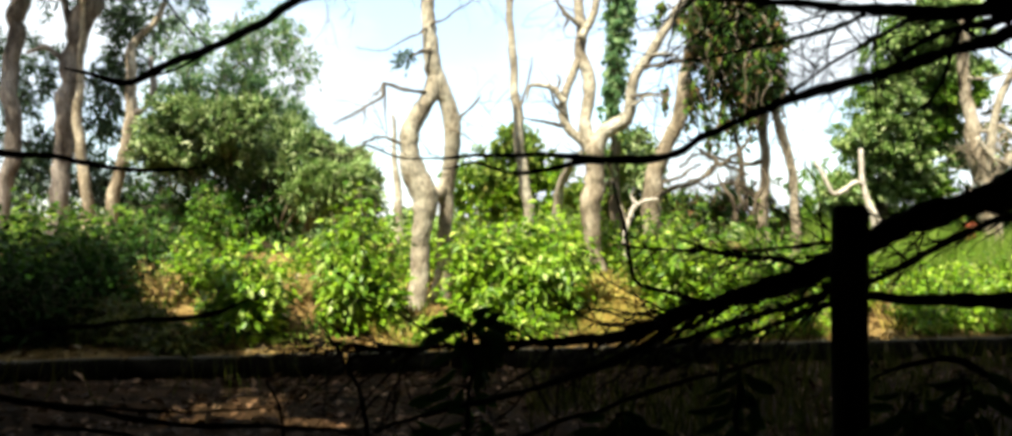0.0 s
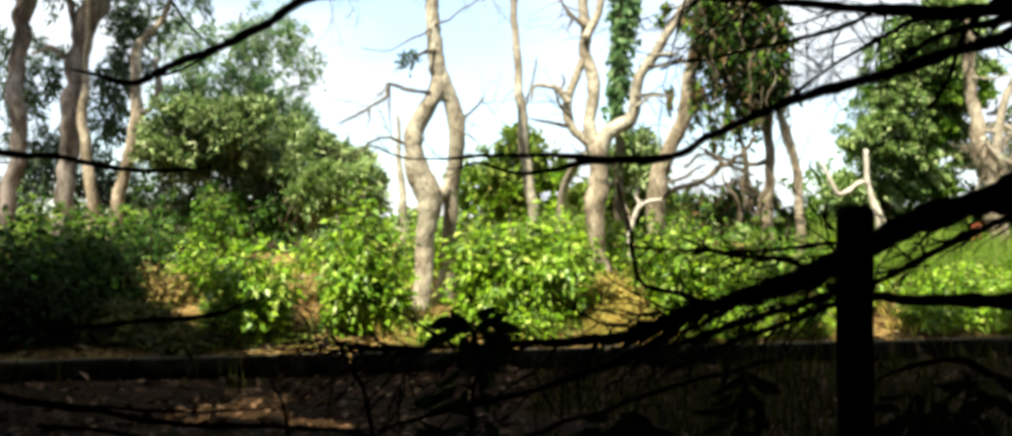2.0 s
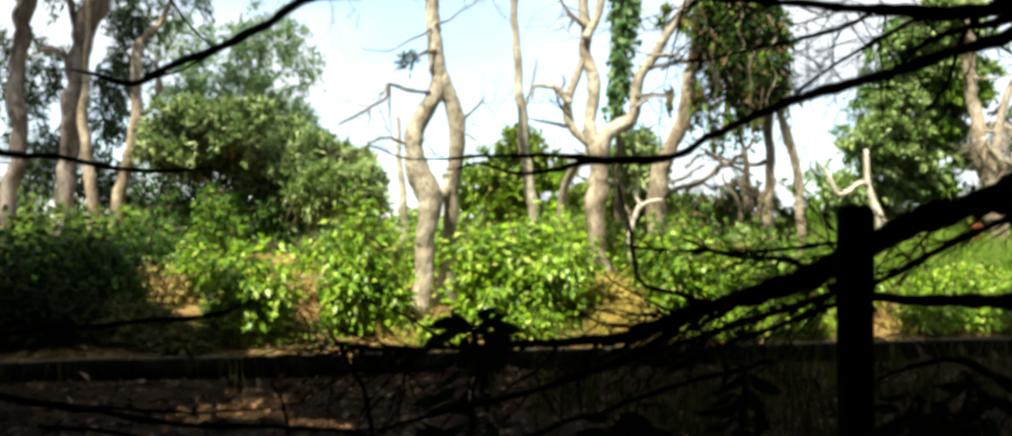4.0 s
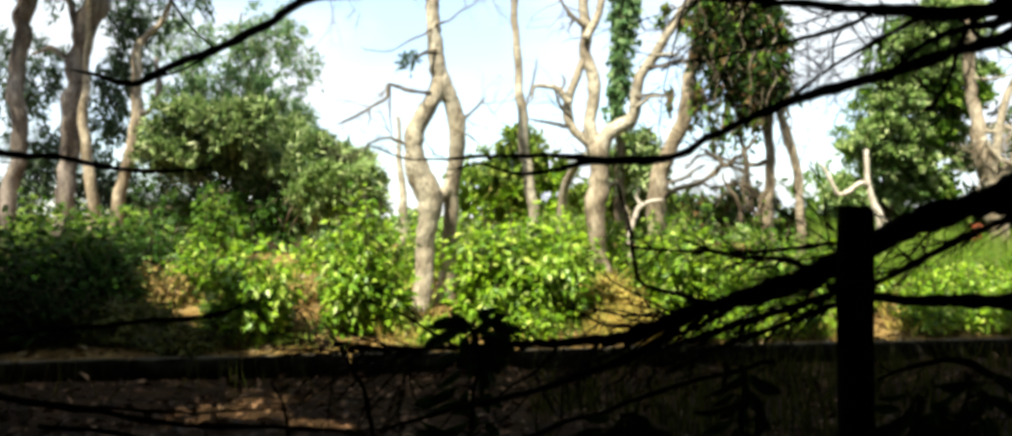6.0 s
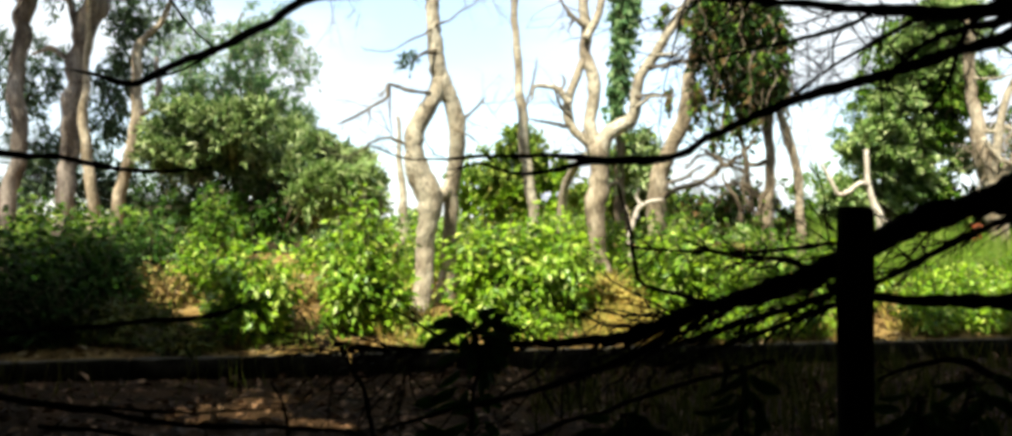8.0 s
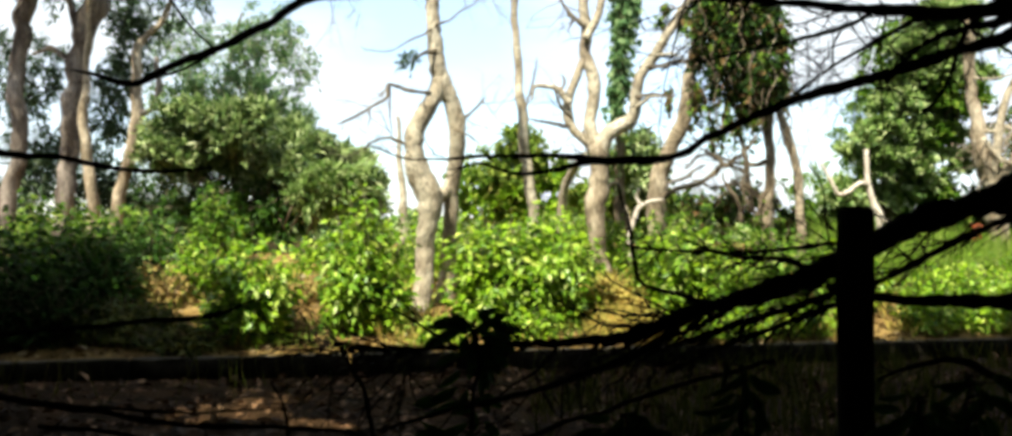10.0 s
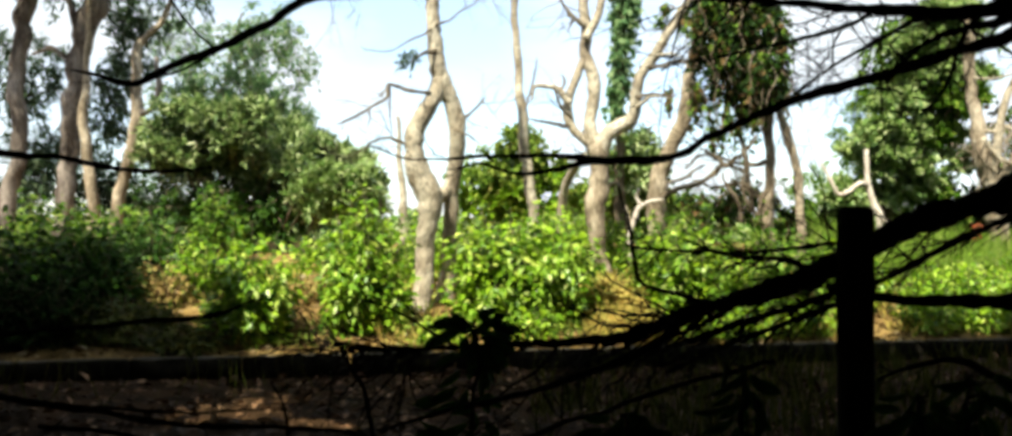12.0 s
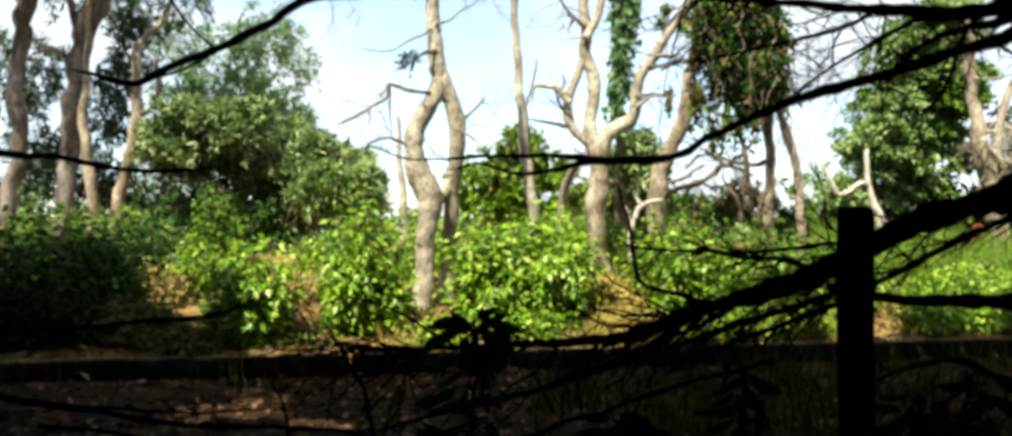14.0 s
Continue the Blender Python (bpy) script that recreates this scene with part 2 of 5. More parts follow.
def sprays(centre, radii, count, per, reach, droop=0.2, shell=0.5):
    """Sprays of leaves in an uneven round form: places, ways and axes of the leaves, and the twigs that bear them."""
    d = unit(rng.normal(size=(count, 3)))
    rad = shell + (1 - shell) * rng.random((count, 1)) ** 0.7
    rad *= 1 + 0.22 * np.sin(d[:, :1] * 5 + centre[0]) * np.cos(d[:, 2:] * 6 + centre[1])
    start = np.array(centre) + d * rad * np.array(radii)
    axis = unit(d * 0.8 + rng.normal(size=(count, 3)) * 0.55 - np.array([0, 0, droop]))
    span = reach * (0.6 + 0.8 * rng.random((count, 1)))
    t = rng.random((count, per, 1))
    pos = start[:, None] + axis[:, None] * span[:, None] * (t - 0.3) - np.array([0, 0, 1.0]) * (t ** 2) * droop * span[:, None]
    pos = pos + rng.normal(size=pos.shape) * reach * 0.10
    way = unit((axis[:, None] * 0.6 + rng.normal(size=pos.shape) * 0.6 - np.array([0, 0, droop * 0.7])).reshape(-1, 3))
    return pos.reshape(-1, 3), way, start - axis * span * 0.3, start + axis * span * 0.7


def foliage(name, parent, centre, radii, count, per, reach, length, width, material, droop=0.2, shell=0.5, sway=0.0, bark=None, label="", lean=(0.0, 0.0)):
    pos, way, a, b = sprays(centre, radii, count, per, reach, droop, shell)
    n = len(pos)
    face = rng.normal(size=(n, 3)) * 0.55 + np.array([-0.12, -0.3, 0.8])
    size = 0.65 + 0.7 * rng.random(n)
    me = leaf_mesh(name, pos, way, face, length * size, width * size, material)
    pivot = (centre[0], centre[1], centre[2] - radii[2] * 0.9)
    ob = link_part(name, me, parent, label, pivot, "stuff")
    if bark:
        bm = bmesh.new()
        for p, q in zip(a, b):
            tube(bm, [(*p, 0.012), (*((p + q) / 2), 0.008), (*q, 0.004)], 3)
        part("twig", bm, bark, ob, "", pivot, "stuff")
    if sway:
        SWAY.append((ob, sway, lean))
    return ob


def fan_bough(name, parent, root, tip, spread, twigs, per, length, width, material, bark, sway=0.0, label="", lean=(0.0, 0.0)):
    """A feathery bough: side twigs on an arching axis, set with leaves that lie in one tilted, drooping sheet."""
    root, tip = np.array(root), np.array(tip)
    rise = np.array([0, 0, 0.22 * np.linalg.norm(tip - root)])
    run = unit((tip - root)[None])[0]
    across = unit(np.cross(run, rng.normal(size=3) * 0.35 + np.array([0.0, -0.45, 0.9]))[None])[0]
    pos, way = [], []
    bm = bmesh.new()
    curve = lambda t: (1 - t) * root + t * tip + 4 * t * (1 - t) * rise
    tube(bm, [(*curve(k / 4), 0.016 * (1 - 0.2 * k)) for k in range(5)], 3)
    for i in range(twigs):
        t = 0.25 + 0.75 * (i + rng.random()) / twigs
        p = curve(t)
        d = unit((across * (1 if i % 2 else -1) * (1.15 - 0.75 * t) + run * 0.75 + rng.normal(size=3) * 0.22)[None])[0]
        span = spread * (1.1 - 0.55 * t) * rng.uniform(0.6, 1.2)
        u = rng.random((per, 1))
        q = p + d * span * u - np.array([0, 0, 0.28]) * span * u ** 2 + rng.normal(size=(per, 3)) * spread * 0.07
        pos.append(q)
        way.append(d * 0.8 + rng.normal(size=(per, 3)) * 0.5 - np.array([0, 0, 0.2]))
        tube(bm, [(*p, 0.006), (*(p + d * span * 0.6 - np.array([0, 0, 0.1]) * span), 0.004), (*(p + d * span - np.array([0, 0, 0.28]) * span), 0.002)], 3)
    pos, way = np.concatenate(pos), np.concatenate(way)
    n = len(pos)
    face = rng.normal(size=(n, 3)) * 0.65 + np.array([-0.2, -0.55, 0.75])
    size = 0.6 + 0.75 * rng.random(n)
    ob = link_part(name, leaf_mesh(name, pos, way, face, length * size, width * size, material), parent, label, root, "stuff")
    part("twig", bm, bark, ob, "", root, "stuff")
    if sway:
        SWAY.append((ob, sway, lean))
    return ob


# ---- the ground: a level strip under the trees, a kerb, and a bank that rises behind it ----
def clumps(name, parent, centre, radii, parts, flat, sprays_each, *rest):
    """A bough broken into separate flattened or hanging masses with gaps between."""
    for i in range(parts):
        a, u = 2.4 * i + rng.uniform(0, 1.2), 0.35 + 0.6 * (i + rng.random()) / parts
        c = (centre[0] + radii[0] * u * math.cos(a), centre[1] + radii[1] * rng.uniform(-0.7, 0.5), centre[2] + radii[2] * u * math.sin(a))
        foliage(name, parent, c, (radii[0] * flat[0], radii[1] * 0.5, radii[2] * flat[1]), sprays_each, *rest)


def kerb_line(x):
    return 8.72 + 0.155 * x


MOUNDS = ((-2.2, 10.35, 0.42, 0.45, 0.65), (1.15, 10.5, 0.26, 0.5, 0.8), (-3.9, 10.6, 0.2, 0.6, 0.8))   # humps of bare soil


def ground_height(x, y):
    v = y - kerb_line(x)
    if v < 0.1:
        return 0.03 * noise.noise((x * 0.9, y * 0.9, 0))
    bank = 0.14 + 0.155 * v if v < 5 else 0.915 + 0.05 * (1 - math.exp(-(v - 5) * 0.3))
    for mx, my, rise, wide, deep in MOUNDS:
        bank += rise * math.exp(-((x - mx) / wide) ** 2 - ((y - my) / deep) ** 2)
    far = max(0.0, min(1.0, (v - 10) / 40))
    return bank + (0.05 * noise.noise((x * 0.8, y * 0.8, 3)) + 0.03 * noise.noise((x * 2.7, y * 2.7, 5))) * (1 - far) * min(1, v)


def build_ground():
    def steps(near, start, grow, end):
        out, s, x = [], start, near
        while x < end:
            x += s
            s *= grow
            out.append(x)
        return out
    xs = [i * 0.22 for i in range(-36, 37)]
    xs = [-x for x in steps(7.92, 0.3, 1.35, 1500)][::-1] + xs + steps(7.92, 0.3, 1.35, 1500)
    vs = [-x for x in steps(9.0, 0.6, 1.5, 900)][::-1] + [-9 + i * 0.35 for i in range(25)] + [-0.45, -0.2, 0.0, 0.02, 0.12, 0.25]
    vs += [0.25 + i * 0.2 for i in range(1, 36)] + steps(7.25, 0.3, 1.3, 2500)
    bm = bmesh.new()
    grid = [[bm.verts.new((x, kerb_line(max(-40, min(40, x))) + v, ground_height(x, kerb_line(x) + v))) for x in xs] for v in vs]
    for a, b in zip(grid, grid[1:]):
        for k in range(len(xs) - 1):
            bm.faces.new((a[k], a[k + 1], b[k + 1], b[k]))
    me = bpy.data.meshes.new("ground")
    bm.to_mesh(me)
    bm.free()
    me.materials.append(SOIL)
    me.materials.append(SHADED_SOIL)
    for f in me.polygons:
        # The soil tone darkened as shade ends at the kerb
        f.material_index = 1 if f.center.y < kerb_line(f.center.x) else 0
    me.polygons.foreach_set("use_smooth", [True] * len(me.polygons))
    tagged(new("ground", me), "brown bare soil strewn with dry leaves", "ground", kind="structure")


def scatter(name, label, category, x0, x1, y0, y1, count, length, width, material, upright, keep=None):
    """Fallen leaves or blades of grass strewn over a stretch of ground, as one object."""
    x, y = rng.uniform(x0, x1, count), rng.uniform(y0, y1, count)
    if keep:
        ok = np.array([keep(a, b) for a, b in zip(x, y)])
        x, y = x[ok], y[ok]
    n = len(x)
    z = np.array([ground_height(a, b) for a, b in zip(x, y)])
    pos = np.stack([x, y, z + (0.0 if upright else 0.012)], 1)
    way = rng.normal(size=(n, 3)) * (0.35 if upright else 1.0)
    way[:, 2] = np.abs(way[:, 2]) + 0.9 if upright else way[:, 2] * 0.25
    face = rng.normal(size=(n, 3)) * 0.4 + (np.array([0, -1.0, 0.3]) if upright else np.array([0, 0, 1.0]))
    size = 0.6 + 0.8 * rng.random(n)
    me = leaf_mesh(name, pos, way, face, length * size, width * size, material)
    return tagged(new(name, me), label, category, kind="stuff")


def build_kerb():
    """Low edging of concrete lengths with worn edges, end to end."""
    kerb = thing("kerb", (0, kerb_line(0), 0), "low concrete kerb edging the leafy bank", "kerb", kind="structure")
    turn = math.atan(0.155)
    for i in range(-9, 10):
        mid = Vector((i * 1.0, kerb_line(i * 1.0) - 0.03, 0.055))
        bm = bmesh.new()
        bmesh.ops.create_cube(bm, size=1.0)
        for v in bm.verts:
            v.co = Vector((v.co.x * 0.995, v.co.y * 0.13, v.co.z * 0.27))
        bmesh.ops.subdivide_edges(bm, edges=[e for e in bm.edges if abs((e.verts[0].co - e.verts[1].co).x) > 0.5], cuts=5)
        bmesh.ops.bevel(bm, geom=[e for e in bm.edges if e.is_manifold and e.calc_face_angle(0) > 1], offset=0.014, segments=2, affect="EDGES")
        m = Matrix.Translation(mid) @ Matrix.Rotation(turn + 0.006 * math.sin(i * 2.1), 4, "Z") @ Matrix.Rotation(0.008 * math.sin(i * 3.7), 4, "Y")
        bm.transform(m)
        for v in bm.verts:
            v.co += 0.007 * noise.noise_vector(v.co * 4)
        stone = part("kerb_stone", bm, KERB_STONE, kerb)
        # Upward faces take the lighter tone that stands for skylight
        stone.data.materials.append(LIT_STONE)
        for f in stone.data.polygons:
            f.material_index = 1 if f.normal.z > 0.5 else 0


# ---- bushes on the bank ----
def bush(x, y, height, width, shoots, per, leaf, material, label, depth=None, base_lift=0.0, single=0, group="bushes on the bank", sway=0.15):
    z = ground_height(x, y)
    depth = depth or width * 0.8
    ob = thing("bush", (x, y, z), label, "bush", group)
    bm = bmesh.new()
    pos, way = [], []
    for i in range(shoots):
        a, u = rng.uniform(0, 2 * math.pi), math.sqrt(rng.random())
        ex, ey = math.cos(a) * u, math.sin(a) * u
        top = height * (1 - 0.42 * u * u) * (rng.uniform(0.55, 1.08) if i % 3 else rng.uniform(0.22, 0.6))
        spread = 0.16 if i % 3 else 0.36                       # outer shoots leaf down to the ground
        p0 = np.array([x + ex * width * spread, y + ey * depth * spread, z - 0.03])
        p2 = np.array([x + ex * width * 0.5, y + ey * depth * 0.5, z + base_lift + top])
        p1 = (p0 + p2) / 2 + np.array([-ex * width * 0.08, -ey * depth * 0.08, height * 0.12])
        line = []
        for k in range(6):
            t = k / 5
            line.append((*((1 - t) ** 2 * p0 + 2 * t * (1 - t) * p1 + t * t * p2), 0.009 * (1 - 0.75 * t)))
        tube(bm, line, 3)
        for k in range(per):
            t = 0.10 + 0.92 * (k + rng.random()) / per
            c = (1 - t) ** 2 * p0 + 2 * t * (1 - t) * p1 + t * t * p2
            g = 2.4 * k + rng.uniform(-0.5, 0.5)
            d = np.array([math.cos(g), math.sin(g), rng.uniform(-1.0, 0.2)])
            c = c + d * leaf * rng.uniform(0.2, 0.9) + rng.normal(size=3) * leaf * 0.35
            if c[2] < z + 0.02:
                c[2] = z + 0.02 + 0.05 * rng.random()
            pos.append(c)
            way.append(d)
    part("stem", bm, BROWN_BARK, ob, "", None, "stuff")
    pos, way = np.array(pos), np.array(way)
    n = len(pos)
    face = rng.normal(size=(n, 3)) * 0.7 + np.array([-0.15, -0.45, 0.75])
    size = 0.55 + 0.75 * rng.random(n)
    crown = link_part("crown", leaf_mesh("crown", pos, way, face, leaf * size, leaf * 0.48 * size, material), ob, "", None, "stuff")
    SWAY.append((crown, sway, (0.0, 0.0)))
    if single:
        me = leaf_mesh("leaf", np.zeros((1, 3)), np.array([[0, -0.5, -0.6]]), np.array([[0, -0.8, 0.6]]), leaf * 1.12, leaf * 0.52, SINGLE_LEAF)
        order = [i for i in np.argsort(pos[:, 1] + 0.2 * rng.random(n)) if pos[i, 2] > z + 0.12][:single]
        for i in order:
            lf = new("leaf", me)
            lf.parent = ob
            lf.matrix_basis = Matrix.Translation(Vector(pos[i]) - Vector((x, y + 0.02, z))) @ Euler((rng.uniform(-0.5, 0.5), rng.uniform(-0.5, 0.5), rng.uniform(-1.2, 1.2))).to_matrix().to_4x4()
    return ob


GREEN_LABEL = "sunlit bright green leafy bush on the soil bank"
BUSHES = [
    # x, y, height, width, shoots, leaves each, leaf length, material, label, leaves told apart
    # The dimmed leaf on the left bushes carries their shade in its colour
    (-5.35, 9.6, 1.3, 1.8, 96, 28, 0.11, DIMMED_LEAF, "dark shaded leafy bush beside the kerb", 0),
    (-4.6, 9.9, 1.05, 1.3, 76, 28, 0.10, DIMMED_LEAF, "dark shaded low bush beside the kerb", 0),
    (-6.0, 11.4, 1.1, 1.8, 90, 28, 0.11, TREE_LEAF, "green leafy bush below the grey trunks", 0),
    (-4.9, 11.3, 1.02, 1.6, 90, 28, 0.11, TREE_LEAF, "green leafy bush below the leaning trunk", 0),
    (-4.3, 10.7, 1.0, 1.0, 56, 26, 0.10, DIMMED_LEAF, "green bush half in shade", 0),
    (-3.62, 10.3, 0.75, 0.75, 40, 24, 0.095, BUSH_LEAF, "loose yellowish green bush among dry grass", 0),
    (-2.6, 9.0, 1.2, 1.0, 80, 28, 0.11, BUSH_LEAF, GREEN_LABEL, 60),
    (-1.5, 9.35, 1.48, 0.98, 104, 30, 0.105, BUSH_LEAF, GREEN_LABEL, 90),
    (-0.12, 9.6, 1.34, 1.15, 92, 30, 0.11, BUSH_LEAF, "sunlit broad-leaved bush beside the forked trunk", 60),
    (0.45, 9.75, 1.3, 1.25, 96, 30, 0.115, BUSH_LEAF, "sunlit broad-leaved green bush on the bank", 120),
    (1.0, 11.2, 0.42, 0.7, 40, 26, 0.10, BUSH_LEAF, "green leafy bush hiding the pale trunk's foot", 0),
    (1.2, 12.6, 1.0, 1.6, 80, 26, 0.10, BUSH_LEAF, "pale green low bush behind the bank", 0),
    (2.05, 10.1, 1.2, 1.5, 90, 30, 0.105, BUSH_LEAF, GREEN_LABEL, 60),
    (3.1, 10.35, 1.35, 1.8, 110, 30, 0.10, TREE_LEAF, GREEN_LABEL, 60),
    (4.15, 10.7, 0.8, 1.1, 60, 26, 0.095, BUSH_LEAF, "low green bush beside the kerb", 40),
    (5.3, 10.5, 0.75, 1.4, 76, 26, 0.095, BUSH_LEAF, "low green bush beside the kerb", 40),
    (6.2, 10.7, 0.85, 1.5, 76, 26, 0.095, BUSH_LEAF, "low green bush beside the kerb", 40),
    # The near-black plants among these fill in deep shade behind the kerb
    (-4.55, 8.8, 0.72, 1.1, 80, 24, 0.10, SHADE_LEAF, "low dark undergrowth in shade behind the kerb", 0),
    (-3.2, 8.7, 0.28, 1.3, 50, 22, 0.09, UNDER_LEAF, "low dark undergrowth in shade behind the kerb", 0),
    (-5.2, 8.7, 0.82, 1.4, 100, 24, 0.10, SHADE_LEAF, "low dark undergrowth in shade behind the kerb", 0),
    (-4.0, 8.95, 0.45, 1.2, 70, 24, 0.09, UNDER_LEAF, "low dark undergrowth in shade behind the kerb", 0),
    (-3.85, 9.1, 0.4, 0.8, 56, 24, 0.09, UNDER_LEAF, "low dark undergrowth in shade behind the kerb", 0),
    (2.0, 9.45, 0.4, 0.8, 30, 22, 0.085, BUSH_LEAF, "low green seedlings along the kerb", 0),
    (2.6, 9.6, 0.45, 0.9, 36, 22, 0.085, BUSH_LEAF, "low green seedlings along the kerb", 0),
    (3.4, 9.75, 0.45, 0.9, 36, 22, 0.085, BUSH_LEAF, "low green seedlings along the kerb", 0),
    (4.75, 9.95, 0.45, 0.8, 36, 22, 0.085, BUSH_LEAF, "low green seedlings along the kerb", 0),
    (5.6, 10.05, 0.5, 0.9, 36, 22, 0.085, BUSH_LEAF, "low green seedlings along the kerb", 0),
    (-0.72, 9.1, 0.3, 0.6, 30, 20, 0.08, BUSH_LEAF, "low green seedlings along the kerb", 0),
    (-2.95, 9.4, 0.5, 0.6, 34, 22, 0.085, BUSH_LEAF, "low green seedlings along the kerb", 0),
    (0.15, 9.25, 0.4, 0.8, 30, 22, 0.085, BUSH_LEAF, "low green seedlings along the kerb", 0),
    (-3.95, 10.0, 0.6, 0.8, 36, 20, 0.075, DRY_WEED, "dry brown weeds among the bushes", 0),
    (1.3, 10.1, 0.45, 0.7, 26, 20, 0.085, STRAW, "dry straw-coloured weeds among the bushes", 0),
    (1.65, 10.0, 0.32, 0.6, 18, 18, 0.085, STRAW, "dry straw-coloured weeds among the bushes", 0),
    (-2.15, 9.9, 0.5, 0.6, 18, 18, 0.075, DRY_WEED, "dry brown weeds among the bushes", 0),
    (-4.25, 12.6, 1.22, 0.85, 36, 24, 0.12, TREE_LEAF, "bright bush in front of the dark tree", 0),
    (-0.95, 11.9, 1.0, 1.6, 90, 26, 0.10, BUSH_LEAF, "green leafy bush behind the forked trunk", 0),
    (0.5, 11.7, 1.02, 1.6, 90, 26, 0.10, BUSH_LEAF, "green leafy bush behind the bank", 0),
    (-2.2, 11.2, 0.66, 1.4, 90, 26, 0.10, BUSH_LEAF, "green leafy bush behind the bank", 0),
    (2.3, 12.4, 1.0, 1.8, 80, 26, 0.10, TREE_LEAF, "green leafy bush below the vines", 0),
]


def grow_twigs(line, parent, count, length, lean, radius=0.006, forks=2, spread=0.7, material=None):
    """Fine forked twigs along a branch, leaning one way."""
    bm = bmesh.new()
    for i in range(count):
        k = rng.integers(len(line) // 6, len(line) - 1)
        p = np.array(line[k][:3])
        way = np.array(lean) + rng.normal(size=3) * spread * np.array([1, 0.5, 1])
        way /= np.linalg.norm(way)
        span = length * rng.uniform(0.4, 1.2)
        r = min(radius * rng.uniform(0.6, 1.3), line[k][3] * 0.8)

        def shoot(p, way, span, r, depth):
            pts, q, d = [(*p, r)], np.array(p), np.array(way)
            for s in range(5):
                d = d + rng.normal(size=3) * 0.16
                d /= np.linalg.norm(d)
                q = q + d * span / 5
                pts.append((*q, r * (1 - 0.16 * (s + 1))))
                if depth and rng.random() < 0.5:
                    shoot(q, d + rng.normal(size=3) * 0.55, span * 0.5, r * 0.55, depth - 1)
            tube(bm, pts, 4)
        shoot(p, way, span, r, forks)
    return part("twig", bm, material or DARK_BARK, parent, "", None, "stuff")


# ---- trees ----
def build_forked_tree():
    ob = thing("tree", (-0.98, 10.3, 0.42), "pale forked tree trunk whose stems join again above", "tree")
    limb("trunk", [(-1.006, 10.35, 0.311, 0.1753), (-0.983, 10.35, 0.479, 0.1296), (-0.957, 10.4, 1.025, 0.1149), (-0.934, 10.4, 1.446, 0.1264), (-0.942, 10.4, 1.753, 0.1647), (-1.057, 10.4, 2.082, 0.1455), (-1.087, 10.4, 2.388, 0.1149), (-1.011, 10.4, 2.672, 0.111), (-0.893, 10.45, 2.908, 0.1), (-0.781, 10.5, 3.17, 0.0928)], PALE_BARK, ob, 12, 0.2, 0.35)
    limb("trunk", [(-0.744, 10.75, 0.455, 0.1425), (-0.693, 10.7, 1.011, 0.0946), (-0.67, 10.7, 1.563, 0.0906), (-0.627, 10.65, 2.072, 0.0941), (-0.585, 10.6, 2.538, 0.1015), (-0.653, 10.55, 2.883, 0.101), (-0.773, 10.5, 3.201, 0.1082), (-0.843, 10.5, 3.534, 0.0966), (-0.874, 10.5, 3.881, 0.0851), (-0.897, 10.5, 4.268, 0.0773), (-0.866, 10.5, 5.351, 0.0657), (-0.95, 10.4, 6.616, 0.0459)], PALE_BARK, ob, 12, 0.2, 0.35)
    limb("limb", [(-0.919, 10.4, 1.561, 0.0996), (-0.835, 10.5, 1.732, 0.0928), (-0.718, 10.6, 1.812, 0.0781), (-0.635, 10.65, 2.018, 0.0627)], PALE_BARK, ob)
    limb("limb", [(-0.785, 10.45, 3.024, 0.0312), (-0.888, 10.4, 2.978, 0.0211), (-1.092, 10.3, 2.994, 0.022), (-1.367, 10.2, 3.047, 0.0188), (-1.391, 10.1, 2.883, 0.016), (-1.561, 10, 2.752, 0.0158), (-1.76, 10, 2.649, 0.0133), (-1.929, 10, 2.568, 0.0081)], BROWN_BARK, ob, 6)
    limb("branch", [(-1.367, 10.2, 3.047, 0.0135), (-1.359, 10.2, 2.837, 0.0109), (-1.329, 10.2, 2.476, 0.0053)], BROWN_BARK, ob, 5)
    limb("branch", [(-1.561, 10, 2.752, 0.0107), (-1.554, 10, 2.649, 0.0081), (-1.576, 10, 2.546, 0.0052)], BROWN_BARK, ob, 5)
    limb("branch", [(-0.827, 10.4, 3.491, 0.023), (-0.941, 10.3, 3.442, 0.022), (-1.044, 10.2, 3.363, 0.0135), (-1.127, 10.2, 3.303, 0.0083)], BROWN_BARK, ob, 6)
    limb("branch", [(-0.888, 10.4, 3.744, 0.0191), (-1.092, 10.3, 3.593, 0.011), (-1.396, 10.3, 3.472, 0.0083), (-1.682, 10.2, 3.483, 0.0053)], BROWN_BARK, ob, 5)
    limb("branch", [(-0.842, 10.4, 3.782, 0.0165), (-0.599, 10.3, 3.874, 0.011), (-0.296, 10.3, 4.094, 0.0083), (0.046, 10.3, 4.367, 0.0053)], BROWN_BARK, ob, 5)
    limb("branch", [(-0.605, 10.4, 2.557, 0.0165), (-0.41, 10.3, 2.456, 0.011), (-0.273, 10.3, 2.349, 0.0053)], BROWN_BARK, ob, 5)
